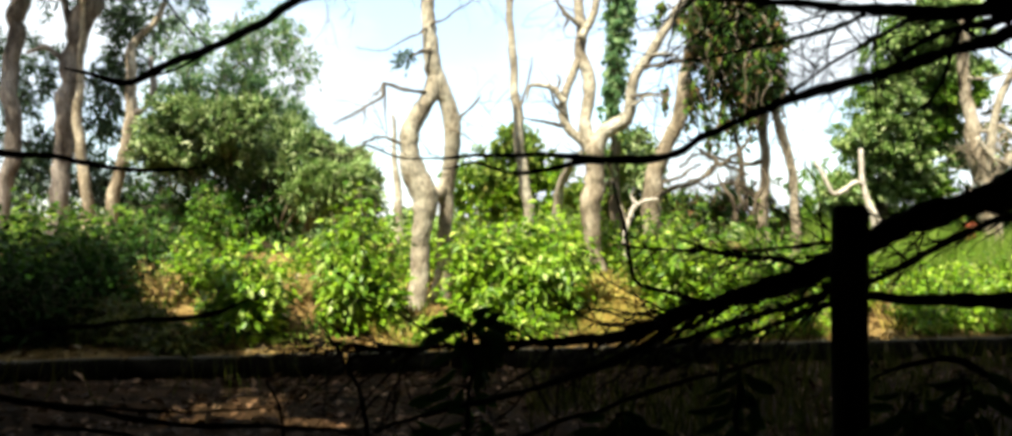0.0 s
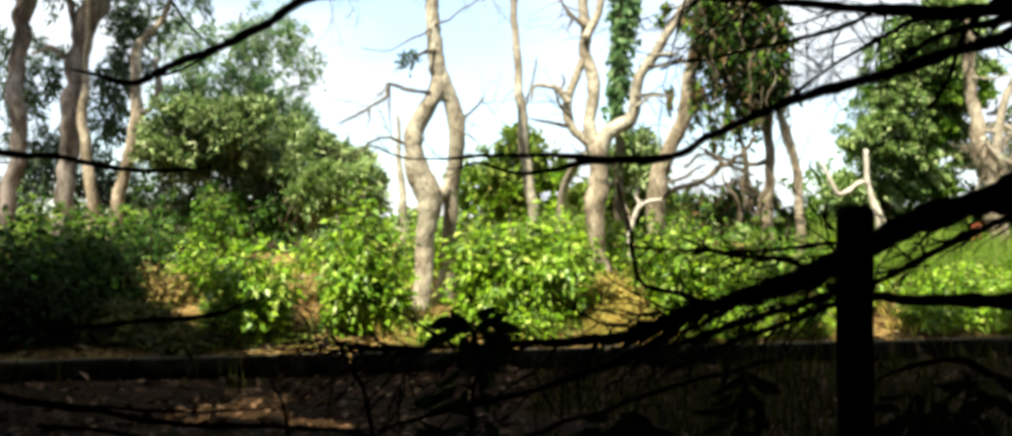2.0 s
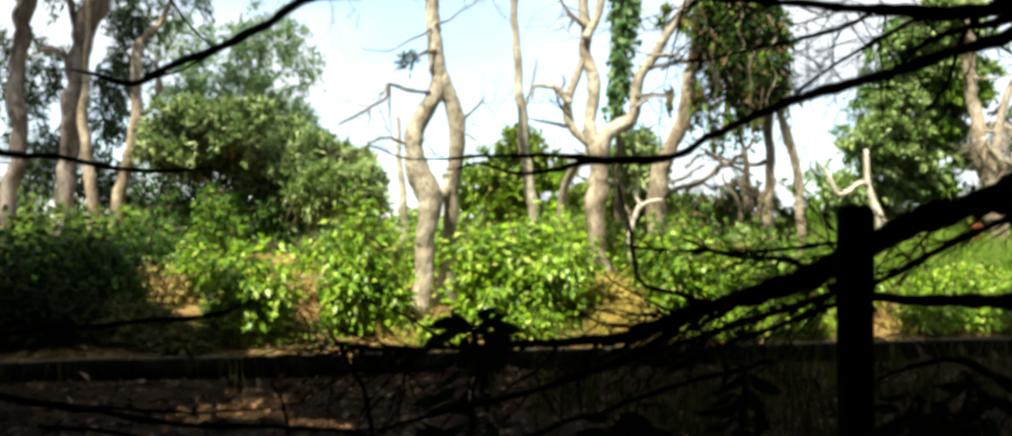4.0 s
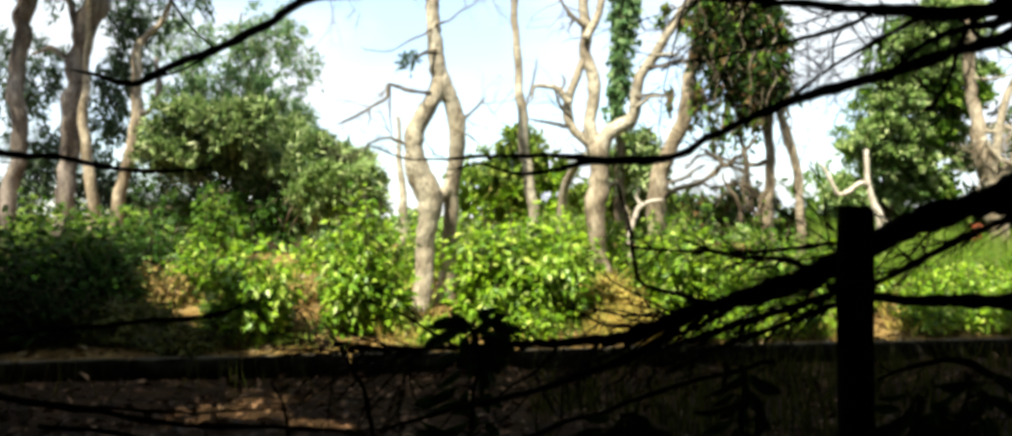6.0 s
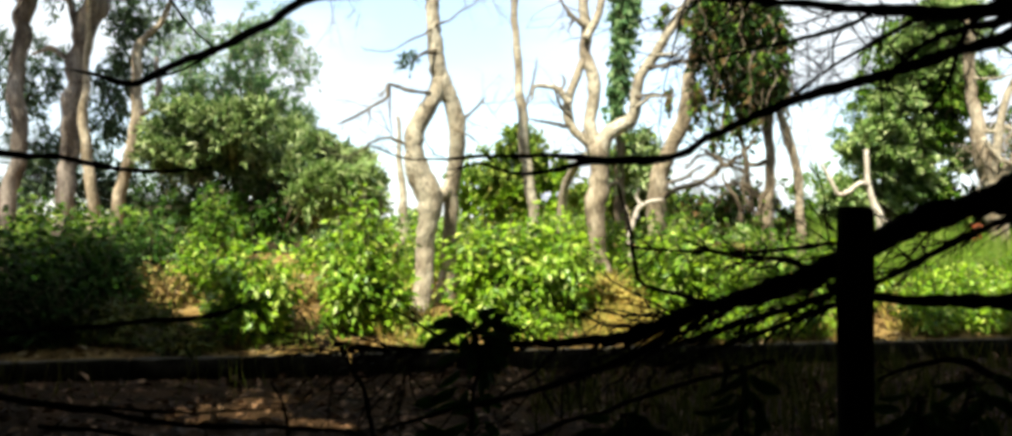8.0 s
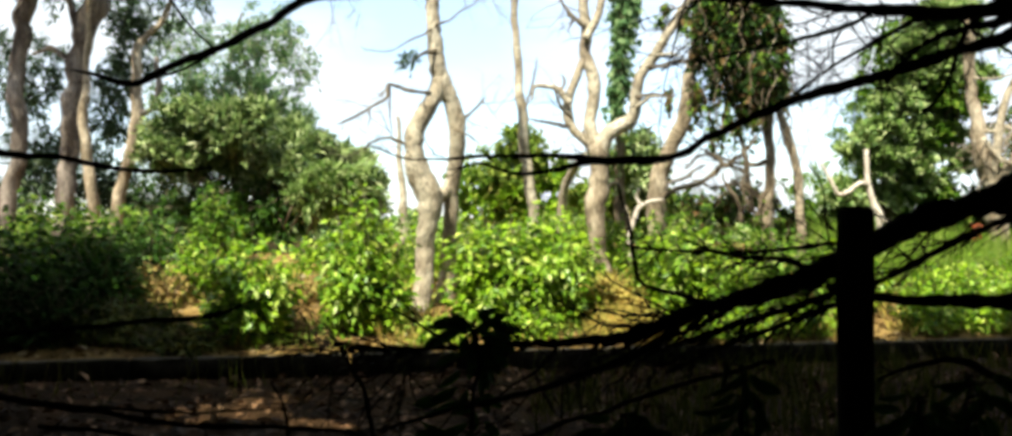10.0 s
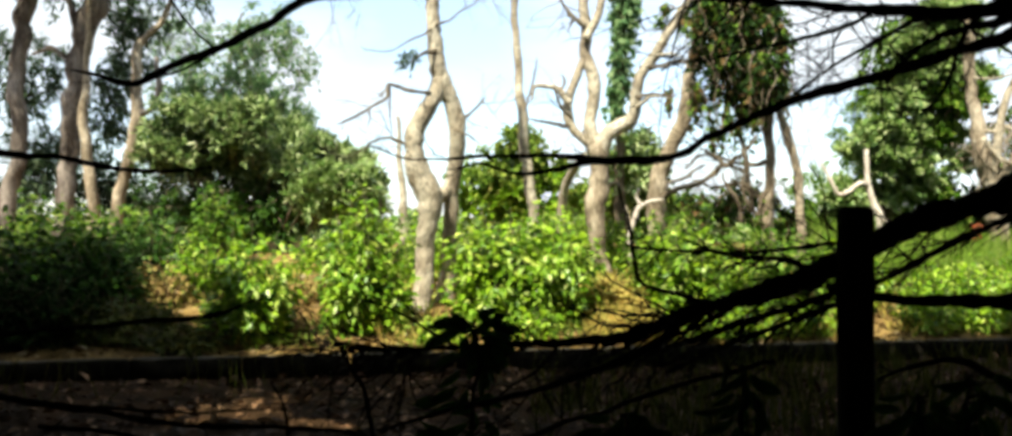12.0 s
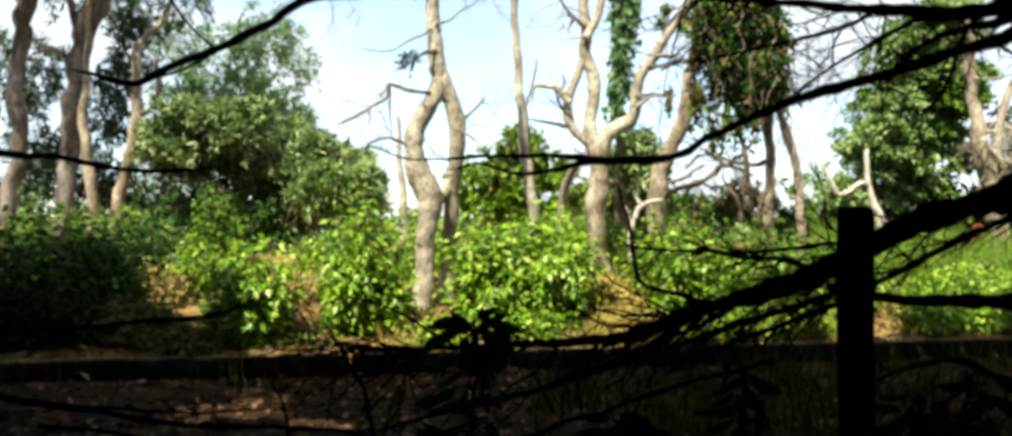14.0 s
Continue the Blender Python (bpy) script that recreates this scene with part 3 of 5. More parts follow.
    for rows, lean in (([(-0.95, 10.4, 4.242, 0.0306), (-1.382, 10.2, 4.339, 0.0225), (-1.815, 10.1, 4.237, 0.0149), (-2.091, 10, 4.063, 0.011)], (0.1, 0, -1)), ([(-0.827, 10.4, 4.318, 0.0306), (-0.406, 10.2, 4.339, 0.0225), (-0.03, 10.1, 4.163, 0.0112)], (0.2, 0, -1)), ([(-0.585, 10.6, 2.655, 0.0234), (-0.379, 10.5, 2.799, 0.0155), (-0.245, 10.4, 2.94, 0.0115)], (0.4, 0, -0.2)), ([(-1.103, 10.4, 2.327, 0.023), (-1.382, 10.2, 2.446, 0.015), (-1.592, 10.1, 2.363, 0.0112)], (-0.6, 0, -0.2))):
        bough = limb("branch", rows, BROWN_BARK, ob, 5, crook=0.02)
        grow_twigs(spline(rows, 4), bough, 7, 0.55, lean, 0.007, 2, 0.45, BROWN_BARK)
    rows = [(-1.092, 10.3, 2.994, 0.0228), (-1.367, 10.2, 3.047, 0.0188), (-1.391, 10.1, 2.883, 0.0186), (-1.561, 10, 2.752, 0.0147), (-1.76, 10, 2.649, 0.011), (-1.929, 10, 2.568, 0.0074)]
    bough = limb("branch", rows, BROWN_BARK, ob, 5)
    grow_twigs(spline(rows, 4), bough, 9, 0.28, (-0.5, 0, -0.4), 0.006, 2, 0.6, BROWN_BARK)
    foliage("foliage", ob, (-1.11, 10.2, 3.36), (0.09, 0.08, 0.10), 14, 9, 0.10, 0.06, 0.04, DEEP_LEAF, 0.3, 0.2, 1.2)


def build_slim_trees():
    ob = thing("tree", (0.41, 12.6, 0.55), "slim pale upright tree trunk", "tree", "slim trees")
    limb("trunk", [(0.408, 12.6, 0.461, 0.1067), (0.39, 12.6, 1.435, 0.0877), (0.334, 12.6, 1.945, 0.0835), (0.26, 12.6, 2.595, 0.0761), (0.204, 12.6, 3.244, 0.0687), (0.148, 12.6, 3.987, 0.0571), (0.121, 12.6, 4.636, 0.0496), (0.111, 12.6, 6.028, 0.0418)], PALE_BARK, ob)
    limb("branch", [(0.223, 12.6, 2.966, 0.0278), (0.295, 12.5, 3.138, 0.0184), (0.387, 12.5, 3.415, 0.0138), (0.442, 12.5, 3.783, 0.0092)], BROWN_BARK, ob, 5)
    ob = thing("tree", (-1.55, 13.5, 0.49), "thin pale sapling trunk behind the forked tree", "tree", "slim trees")
    limb("trunk", [(-1.511, 13.5, 0.387, 0.0815), (-1.571, 13.5, 1.48, 0.0611), (-1.61, 13.5, 2.027, 0.0532), (-1.64, 13.5, 2.474, 0.0408), (-1.67, 13.5, 3.071, 0.0249)], PALE_BARK, ob)
    ob = thing("tree", (0.82, 13.2, 0.61), "thin pale leaning trunk among the bushes", "tree", "slim trees")
    limb("trunk", [(0.797, 13.2, 0.509, 0.0875), (0.826, 13.2, 1.432, 0.0719), (0.881, 13, 1.959, 0.0627), (0.973, 12.7, 2.211, 0.0538), (1.123, 12.3, 2.406, 0.0444)], PALE_BARK, ob)


def build_pale_tree():
    ob = thing("tree", (1.3, 11.9, 0.61), "pale bare tree with thick crooked spreading limbs", "tree")
    limb("trunk", [(1.315, 11.9, 0.299, 0.1665), (1.297, 11.9, 0.694, 0.1315), (1.253, 11.9, 1.088, 0.1139), (1.236, 11.9, 1.439, 0.1315), (1.253, 11.9, 1.789, 0.1490), (1.279, 11.9, 2.113, 0.1271), (1.262, 11.9, 2.376, 0.1315), (1.227, 11.9, 2.587, 0.1052)], TAN_BARK, ob, 12, 0.2, 0.3)
    limb("limb", [(1.262, 11.9, 2.271, 0.0964), (1.346, 11.87, 2.584, 0.1093), (1.517, 11.84, 2.721, 0.1090), (1.679, 11.81, 2.813, 0.1000), (1.735, 11.78, 3.001, 0.0824), (1.748, 11.75, 3.248, 0.0761), (1.830, 11.72, 3.468, 0.0708), (1.997, 11.69, 3.687, 0.0689), (2.138, 11.66, 3.939, 0.0644), (2.295, 11.63, 4.189, 0.0600), (2.512, 11.6, 4.507, 0.0513)], PALE_BARK, ob, 11, 0.2, 0.3)
    limb("limb", [(1.236, 11.9, 2.429, 0.0876), (1.159, 11.92, 2.668, 0.0922), (1.152, 11.94, 2.872, 0.0835), (1.199, 11.97, 3.140, 0.0882), (1.210, 11.99, 3.390, 0.0883), (1.141, 12.01, 3.587, 0.0840), (1.081, 12.03, 3.768, 0.0797), (1.101, 12.06, 4.022, 0.0755), (1.076, 12.08, 4.293, 0.0712), (1.060, 12.1, 4.726, 0.0624)], PALE_BARK, ob, 11, 0.2, 0.3)
    limb("limb", [(1.209, 11.9, 2.376, 0.0613), (1.088, 11.91, 2.553, 0.0614), (0.931, 11.93, 2.695, 0.0615), (0.871, 11.94, 2.819, 0.0659), (0.845, 11.95, 3.014, 0.0660), (0.881, 11.96, 3.191, 0.0573), (0.961, 11.97, 3.404, 0.0573), (1.015, 11.99, 3.566, 0.0530), (1.078, 12, 3.709, 0.0530)], PALE_BARK, ob, 10, 0.2, 0.3)
    limb("limb", [(1.078, 11.9, 3.919, 0.0570), (1.177, 11.93, 4.101, 0.0571), (1.261, 11.97, 4.303, 0.0529), (1.326, 12, 4.628, 0.0442)], PALE_BARK, ob, 8, 0.2, 0.3)
    limb("branch", [(0.860, 11.8, 3.047, 0.0478), (0.773, 11.8, 3.168, 0.0434), (0.695, 11.8, 3.238, 0.0391), (0.556, 11.8, 3.273, 0.0313), (0.417, 11.8, 3.281, 0.0261), (0.365, 11.8, 3.168, 0.0191), (0.330, 11.8, 3.064, 0.0104)], PALE_BARK, ob, 7)
    limb("branch", [(0.869, 11.8, 2.734, 0.0304), (0.713, 11.8, 2.751, 0.0261), (0.539, 11.8, 2.786, 0.0174), (0.295, 11.8, 2.838, 0.0104)], BROWN_BARK, ob, 6)
    limb("branch", [(0.765, 11.8, 3.168, 0.0217), (0.799, 11.8, 3.325, 0.0174), (0.747, 11.8, 3.429, 0.0104)], BROWN_BARK, ob, 5)
    limb("branch", [(0.730, 11.8, 4.437, 0.0104), (0.834, 11.8, 4.281, 0.0174), (0.886, 11.8, 4.142, 0.0174), (0.834, 11.8, 4.003, 0.0087)], BROWN_BARK, ob, 5)
    limb("branch", [(1.809, 11.7, 3.447, 0.0258), (2.016, 11.7, 3.516, 0.0207), (2.257, 11.7, 3.585, 0.0172), (2.430, 11.7, 3.568, 0.0103)], BROWN_BARK, ob, 5)
    for rows, lean in (([(0.854, 11.6, 2.85, 0.0342), (0.694, 11.5, 3.007, 0.0212), (0.621, 11.4, 3.288, 0.0126)], (-0.6, 0, 0.4)), ([(1.069, 12, 4.133, 0.0353), (0.841, 11.9, 4.33, 0.0219), (0.66, 11.8, 4.524, 0.013)], (-0.5, 0, -0.5)), ([(1.861, 11.7, 3.594, 0.0345), (2.101, 11.6, 3.661, 0.0214), (2.337, 11.5, 3.6, 0.0127)], (0.7, 0, 0.1)), ([(1.732, 11.7, 2.991, 0.0302), (1.93, 11.6, 3.106, 0.0171), (2.168, 11.5, 3.075, 0.0085)], (0.7, 0, -0.3))):
        bough = limb("branch", rows, PALE_BARK, ob, 5, crook=0.02)
        grow_twigs(spline(rows, 4), bough, 7, 0.45, lean, 0.007, 2, 0.5, BROWN_BARK)
    limb("branch", [(1.775, 11.7, 3.507, 0.0258), (2.101, 11.6, 3.516, 0.0171), (2.443, 11.6, 3.576, 0.0128)], BROWN_BARK, ob, 5)
    limb("branch", [(1.732, 11.7, 3.12, 0.0215), (1.973, 11.6, 3.14, 0.0171), (2.272, 11.6, 3.106, 0.0085)], BROWN_BARK, ob, 5)


def build_ivy_trunk():
    ob = thing("tree", (1.76, 13.4, 0.59), "slender trunk wrapped in hanging green ivy", "tree")
    limb("trunk", [(1.796, 13.4, 0.494, 0.1085), (1.756, 13.4, 1.875, 0.0888), (1.717, 13.4, 3.059, 0.0691), (1.756, 13.4, 4.243, 0.0592), (1.816, 13.4, 5.427, 0.0444)], BROWN_BARK, ob)
    for x, z, r in ((1.69, 3.21, 0.12), (1.73, 3.6, 0.15), (1.76, 4, 0.16), (1.8, 4.36, 0.19), (1.76, 4.59, 0.2), (1.82, 4.84, 0.21), (1.79, 5.13, 0.28)):
        foliage("ivy", ob, (x, 13.4, z), (r, r, 0.26), 26, 12, 0.16, 0.09, 0.075, AIRY_LEAF, 0.9, 0.3, 0.5, None, "hanging green ivy")
    foliage("foliage", ob, (1.98, 13.4, 2.37), (0.55, 0.4, 0.45), 60, 14, 0.25, 0.10, 0.06, DRAB_LEAF, 0.3, 0.4, 0.5)


def build_vine_tree():
    ob = thing("tree", (2.21, 13, 0.62), "brown tree smothered in dark hanging vines", "tree")
    limb("trunk", [(2.163, 13, 0.524, 0.1953), (2.221, 13, 1.577, 0.1465), (2.297, 13, 2.151, 0.1383), (2.451, 13, 2.582, 0.1139), (2.623, 13, 3.013, 0.1058), (2.719, 13, 3.587, 0.0976), (2.814, 13, 4.161, 0.0895), (2.881, 13, 4.927, 0.0814)], TAN_BARK, ob)
    limb("trunk", [(3.966, 13.2, 0.509, 0.1239), (3.946, 13.2, 1.675, 0.0826), (3.985, 13.2, 2.064, 0.0744), (3.966, 13.2, 2.647, 0.0744), (3.908, 13.2, 3.23, 0.0909), (3.849, 13.2, 3.911, 0.0909), (3.655, 13.2, 4.785, 0.0826)], TAN_BARK, ob)
    limb("trunk", [(4.365, 13, 0.524, 0.0976), (4.365, 13, 1.433, 0.0651), (4.346, 13, 1.959, 0.0613), (4.27, 13, 2.438, 0.0613), (4.155, 13, 2.821, 0.057), (4.04, 13, 3.108, 0.057), (3.848, 13, 3.568, 0.0527), (3.676, 13, 3.826, 0.0488)], TAN_BARK, ob)
    limb("branch", [(3.675, 13.1, 1.577, 0.0434), (3.627, 13.1, 2.059, 0.0386), (3.55, 13.1, 2.494, 0.0338), (3.492, 13.1, 2.928, 0.0386), (3.386, 13.1, 3.314, 0.0386)], BROWN_BARK, ob, 6)
    limb("branch", [(3.216, 13, 2.342, 0.0191), (2.977, 13, 2.103, 0.0191), (2.642, 13, 1.959, 0.0144)], BROWN_BARK, ob, 5)
    limb("branch", [(2.881, 13, 2.534, 0.0144), (3.216, 13, 2.323, 0.0191), (3.599, 13, 2.17, 0.0191)], BROWN_BARK, ob, 5)
    limb("branch", [(2.884, 12.8, 4.309, 0.0377), (3.049, 12.7, 4.147, 0.0421), (3.283, 12.7, 3.96, 0.0281)], PALE_BARK, ob, 6)
    for rows, lean in (([(3.966, 13.2, 2.355, 0.0437), (3.531, 13.1, 2.301, 0.0289), (2.977, 13, 2.438, 0.0191), (2.642, 13, 2.228, 0.0144)], (-0.5, 0, -0.1)), ([(3.995, 13.2, 1.675, 0.0437), (3.531, 13.1, 2.011, 0.0289), (3.121, 13, 1.959, 0.0191), (2.786, 13, 2.055, 0.0144)], (-0.5, 0, 0.2)), ([(4.27, 13, 2.342, 0.0287), (4.135, 13, 2.677, 0.0191), (4.028, 12.9, 2.906, 0.0142)], (0.2, 0, -0.4))):
        bough = limb("branch", rows, BROWN_BARK, ob, 5, crook=0.03)
        grow_twigs(spline(rows, 4), bough, 10, 0.5, lean, 0.009, 2, 0.6, BROWN_BARK)
    for rows in ([(2.243, 12.8, 1.783, 0.0424), (2.489, 12.8, 1.934, 0.0377), (2.809, 12.8, 2.009, 0.0330), (3.054, 12.8, 2.160, 0.0302), (3.224, 12.8, 2.292, 0.0283), (3.431, 12.8, 2.198, 0.0245), (3.620, 12.8, 2.122, 0.0151)],
                 [(2.881, 12.7, 2.491, 0.0206), (3.068, 12.7, 2.360, 0.0281), (3.217, 12.7, 2.267, 0.0281), (3.442, 12.7, 2.454, 0.0243), (3.629, 12.7, 2.697, 0.0168)],
                 [(2.375, 12.8, 2.009, 0.0236), (2.602, 12.8, 2.084, 0.0207), (2.809, 12.8, 2.216, 0.0151), (2.941, 12.8, 2.273, 0.0094)],
                 [(3.404, 12.7, 1.435, 0.0318), (3.348, 12.7, 1.743, 0.0281), (3.217, 12.7, 1.949, 0.0224), (3.142, 12.7, 2.155, 0.0140)],
                 [(3.695, 12.8, 1.434, 0.0377), (3.752, 12.8, 1.764, 0.0396), (3.846, 12.8, 1.990, 0.0320), (3.789, 12.8, 2.216, 0.0226)],
                 [(3.396, 12.6, 2.484, 0.0278), (3.452, 12.6, 2.205, 0.0278), (3.396, 12.6, 1.945, 0.0223), (3.470, 12.6, 1.686, 0.0186)]):
        bough = limb("branch", rows, BROWN_BARK, ob, 6, crook=0.035)
        grow_twigs(spline(rows, 4), bough, 6, 0.35, (0.0, 0, -0.2), 0.008, 2, 0.8, BROWN_BARK)
    for x, z, rx, rz, n in ((2.93, 4.54, 0.33, 0.35, 60), (3.31, 4.45, 0.38, 0.42, 80), (3.71, 4.59, 0.38, 0.36, 70), (3.03, 3.97, 0.28, 0.42, 50), (3.41, 3.87, 0.36, 0.42, 80), (3.89, 3.97, 0.3, 0.34, 60), (3.01, 3.3, 0.16, 0.42, 28), (3.5, 3.35, 0.26, 0.36, 44), (4.08, 3.63, 0.18, 0.26, 22), (2.64, 3.4, 0.2, 0.22, 14), (2.5, 4.5, 0.2, 0.25, 18), (3.14, 2.96, 0.12, 0.16, 10), (3.31, 5.31, 0.8, 0.45, 80), (2.79, 3.16, 0.07, 0.3, 8), (3.29, 2.77, 0.08, 0.25, 8), (3.65, 3.01, 0.09, 0.3, 10), (4.15, 3.3, 0.08, 0.25, 7), (3.93, 3.16, 0.08, 0.3, 8), (2.74, 4.16, 0.12, 0.4, 16)):
        clumps("vine", ob, (x, 12.9, z), (rx, 0.45, rz), 4 if n > 40 else 2, (0.36, 0.5), max(3, int(n * 0.27)), 19, 0.22, 0.10, 0.06, VINE_LEAF, 1.1, 0.25, 0.4, DARK_BARK, "dark hanging vine with brown dead leaves", (0.015, 0.01))


def build_strands():
    """Bare vine stems that hang from the smothered tree."""
    ob = thing("hanging_vines", (3.35, 12.7, 2.4), "bare brown vine stems hanging from the tree", "vine")
    for i in range(18):
        x, z = rng.uniform(2.65, 4.1), rng.uniform(3.5, 5.4)
        drop = rng.uniform(0.7, 1.7)
        rows = [(x + 0.10 * math.sin(3 * k + i), 12.55 + 0.1 * math.sin(i), z - drop * k / 5, 0.015 - 0.0018 * k) for k in range(6)]
        limb("stem", rows, TAN_BARK if i % 6 == 0 else BROWN_BARK, ob, 5, 0.1, 0.5, per=3)


def build_right_tree():
    ob = thing("dead_branch", (1.78, 12.3, 0.75), "pale crooked dead branch among the bushes", "dead branch")
    limb("branch", [(1.739, 12.3, 0.757, 0.0306), (1.748, 12.3, 1.283, 0.0306), (1.812, 12.3, 1.527, 0.0340), (1.902, 12.3, 1.681, 0.0340), (2.047, 12.3, 1.736, 0.0272), (2.210, 12.3, 1.763, 0.0169)], DEAD_WOOD, ob, 7)
    limb("branch", [(1.902, 12.3, 1.681, 0.0272), (1.830, 12.3, 1.808, 0.0231), (1.866, 12.3, 1.917, 0.0149)], DEAD_WOOD, ob, 6)
    limb("branch", [(1.377, 12.3, 1.844, 0.0204), (1.486, 12.3, 1.989, 0.0231), (1.612, 12.3, 1.953, 0.0204), (1.649, 12.3, 1.790, 0.0177), (1.721, 12.3, 1.572, 0.0177), (1.748, 12.3, 1.283, 0.0204)], TAN_BARK, ob, 6)
    ob = thing("tree", (6.47, 15, 0.59), "bushy green tree behind a dead branching stump", "tree")
    limb("trunk", [(6.495, 15, 0.373, 0.1408), (6.539, 15, 1.92, 0.1127), (6.694, 15, 3.245, 0.0845), (6.915, 15, 4.571, 0.0563)], BROWN_BARK, ob)
    for x, z, rx, rz, n in ((5.59, 2.75, 0.5, 0.55, 80), (5.42, 1.92, 0.35, 0.5, 60), (6.2, 3.36, 0.55, 0.6, 100), (6.8, 4.02, 0.65, 0.65, 110), (7.47, 3.36, 0.5, 0.7, 90), (6.8, 2.8, 0.65, 0.65, 120), (7.36, 2.25, 0.6, 0.5, 90), (6.42, 2.03, 0.5, 0.5, 80), (7.03, 4.68, 0.6, 0.55, 70), (7.03, 1.59, 0.8, 0.35, 70), (5.7, 1.48, 0.5, 0.3, 50), (7.69, 4.57, 0.5, 0.6, 60), (8.13, 4.68, 0.45, 0.5, 40)):
        x += max(0.0, 6.9 - x) * 0.6 if z > 2.2 else 0.0
        foliage("foliage", ob, (x, 15.6, z), (rx, 0.5, rz), int(n * 0.5), 32, 0.32, 0.09, 0.045, TREE_LEAF, 0.3, 0.3, 0.8, None, "", (0.07, 0.06))
    for i in range(252):
        if i % 6 == 0:
            lift, u, near = 1.55 + 3.5 * (i // 6 * 0.57 % 1), (i // 6 * 0.755 + 0.1) % 1, 14.3 + 0.9 * rng.random()
            # The pale leaf colour stands for sunlit clumps, more often on the left
            shade = PALE_LEAF if rng.random() < 0.85 - 0.3 * u else TREE_LEAF
        z = lift + rng.uniform(-0.14, 0.14)
        edge = float(np.interp(z, (1.5, 2.45, 3.0, 3.6, 4.1, 5.0), (5.35, 5.5, 5.95, 6.25, 6.5, 7.0)))
        x, y = max(edge, edge + (7.75 - edge) * u + rng.uniform(-0.28, 0.28)), near + rng.uniform(-0.2, 0.2)
        reach = rng.uniform(0.45, 0.8)
        away = max(-1.0, min(1.0, (x - 6.8) / 1.1)) + rng.uniform(-0.4, 0.4)
        root = (x - away * reach * 0.8, y + 0.35, z - reach * rng.uniform(0.0, 0.5))
        fan_bough("bough", ob, root, (x, y, z), 0.34, 12, 20, 0.105, 0.05, shade, BROWN_BARK, 0.8, "", (0.07, 0.06))
    ob = thing("dead_stump", (5.25, 12.6, 0.74), "bleached dead stump with bare crooked branches", "dead tree")
    limb("trunk", [(5.456, 12.6, 0.554, 0.0708), (5.363, 12.6, 1.435, 0.0580), (5.27, 12.6, 1.713, 0.0485), (5.214, 12.6, 1.992, 0.0416), (5.177, 12.6, 2.484, 0.0352)], DEAD_WOOD, ob, 8)
    limb("branch", [(5.214, 12.6, 1.964, 0.0322), (5.063, 12.5, 1.997, 0.0338), (4.858, 12.4, 1.884, 0.0335), (4.73, 12.4, 1.829, 0.0317), (4.639, 12.4, 1.957, 0.0298), (4.547, 12.4, 2.139, 0.0262), (4.438, 12.4, 2.267, 0.0186)], DEAD_WOOD, ob, 7)
    limb("branch", [(5.27, 12.6, 1.713, 0.0302), (5.394, 12.5, 1.482, 0.0338), (5.578, 12.5, 1.371, 0.0263)], DEAD_WOOD, ob, 7)
    ob = thing("tree", (7.58, 13.8, 0.57), "pale tangled bare trunks at the grassy edge", "tree")
    limb("trunk", [(7.804, 13.8, 0.463, 0.1555), (7.733, 13.8, 1.48, 0.1468), (7.601, 13.8, 2.089, 0.1468), (7.479, 13.8, 2.699, 0.1209), (7.357, 13.8, 3.309, 0.095), (7.296, 13.8, 3.919, 0.0864), (7.276, 13.8, 4.732, 0.0691)], TAN_BARK, ob)
    limb("limb", [(7.601, 13.8, 1.988, 0.1037), (7.677, 13.7, 2.59, 0.0772), (7.708, 13.7, 3.094, 0.06), (7.929, 13.7, 3.598, 0.0515), (8.232, 13.7, 4.305, 0.0454)], PALE_BARK, ob)
    limb("limb", [(7.682, 13.8, 1.886, 0.095), (7.788, 13.7, 2.236, 0.0772), (8.081, 13.7, 2.539, 0.06)], PALE_BARK, ob)
    limb("branch", [(7.428, 13.8, 2.902, 0.0406), (7.576, 13.7, 2.842, 0.0353), (7.829, 13.7, 2.943, 0.0252)], PALE_BARK, ob, 6)
    limb("branch", [(7.304, 13.7, 3.699, 0.0303), (7.521, 13.6, 3.663, 0.02), (8.072, 13.6, 3.803, 0.015)], PALE_BARK, ob, 6)
    for rows, lean in (([(7.45, 13.7, 2.75, 0.04), (7.62, 13.6, 2.45, 0.03), (7.95, 13.6, 2.3, 0.02)], (0.5, 0, -0.4)), ([(7.6, 13.8, 2.2, 0.04), (7.35, 13.6, 2.45, 0.025), (7.2, 13.5, 2.7, 0.015)], (-0.2, 0, 0.5)),
                       ([(7.72, 13.7, 3.0, 0.04), (7.95, 13.6, 2.8, 0.03), (8.15, 13.6, 2.5, 0.02)], (0.1, 0, -0.8)), ([(7.75, 13.8, 1.7, 0.04), (7.95, 13.6, 1.95, 0.03), (8.1, 13.5, 2.05, 0.02)], (0.3, 0, 0.2))):
        bough = limb("branch", rows, PALE_BARK, ob, 6, crook=0.03)
        grow_twigs(spline(rows, 4), bough, 12, 0.4, lean, 0.012, 2, 0.7, TAN_BARK)


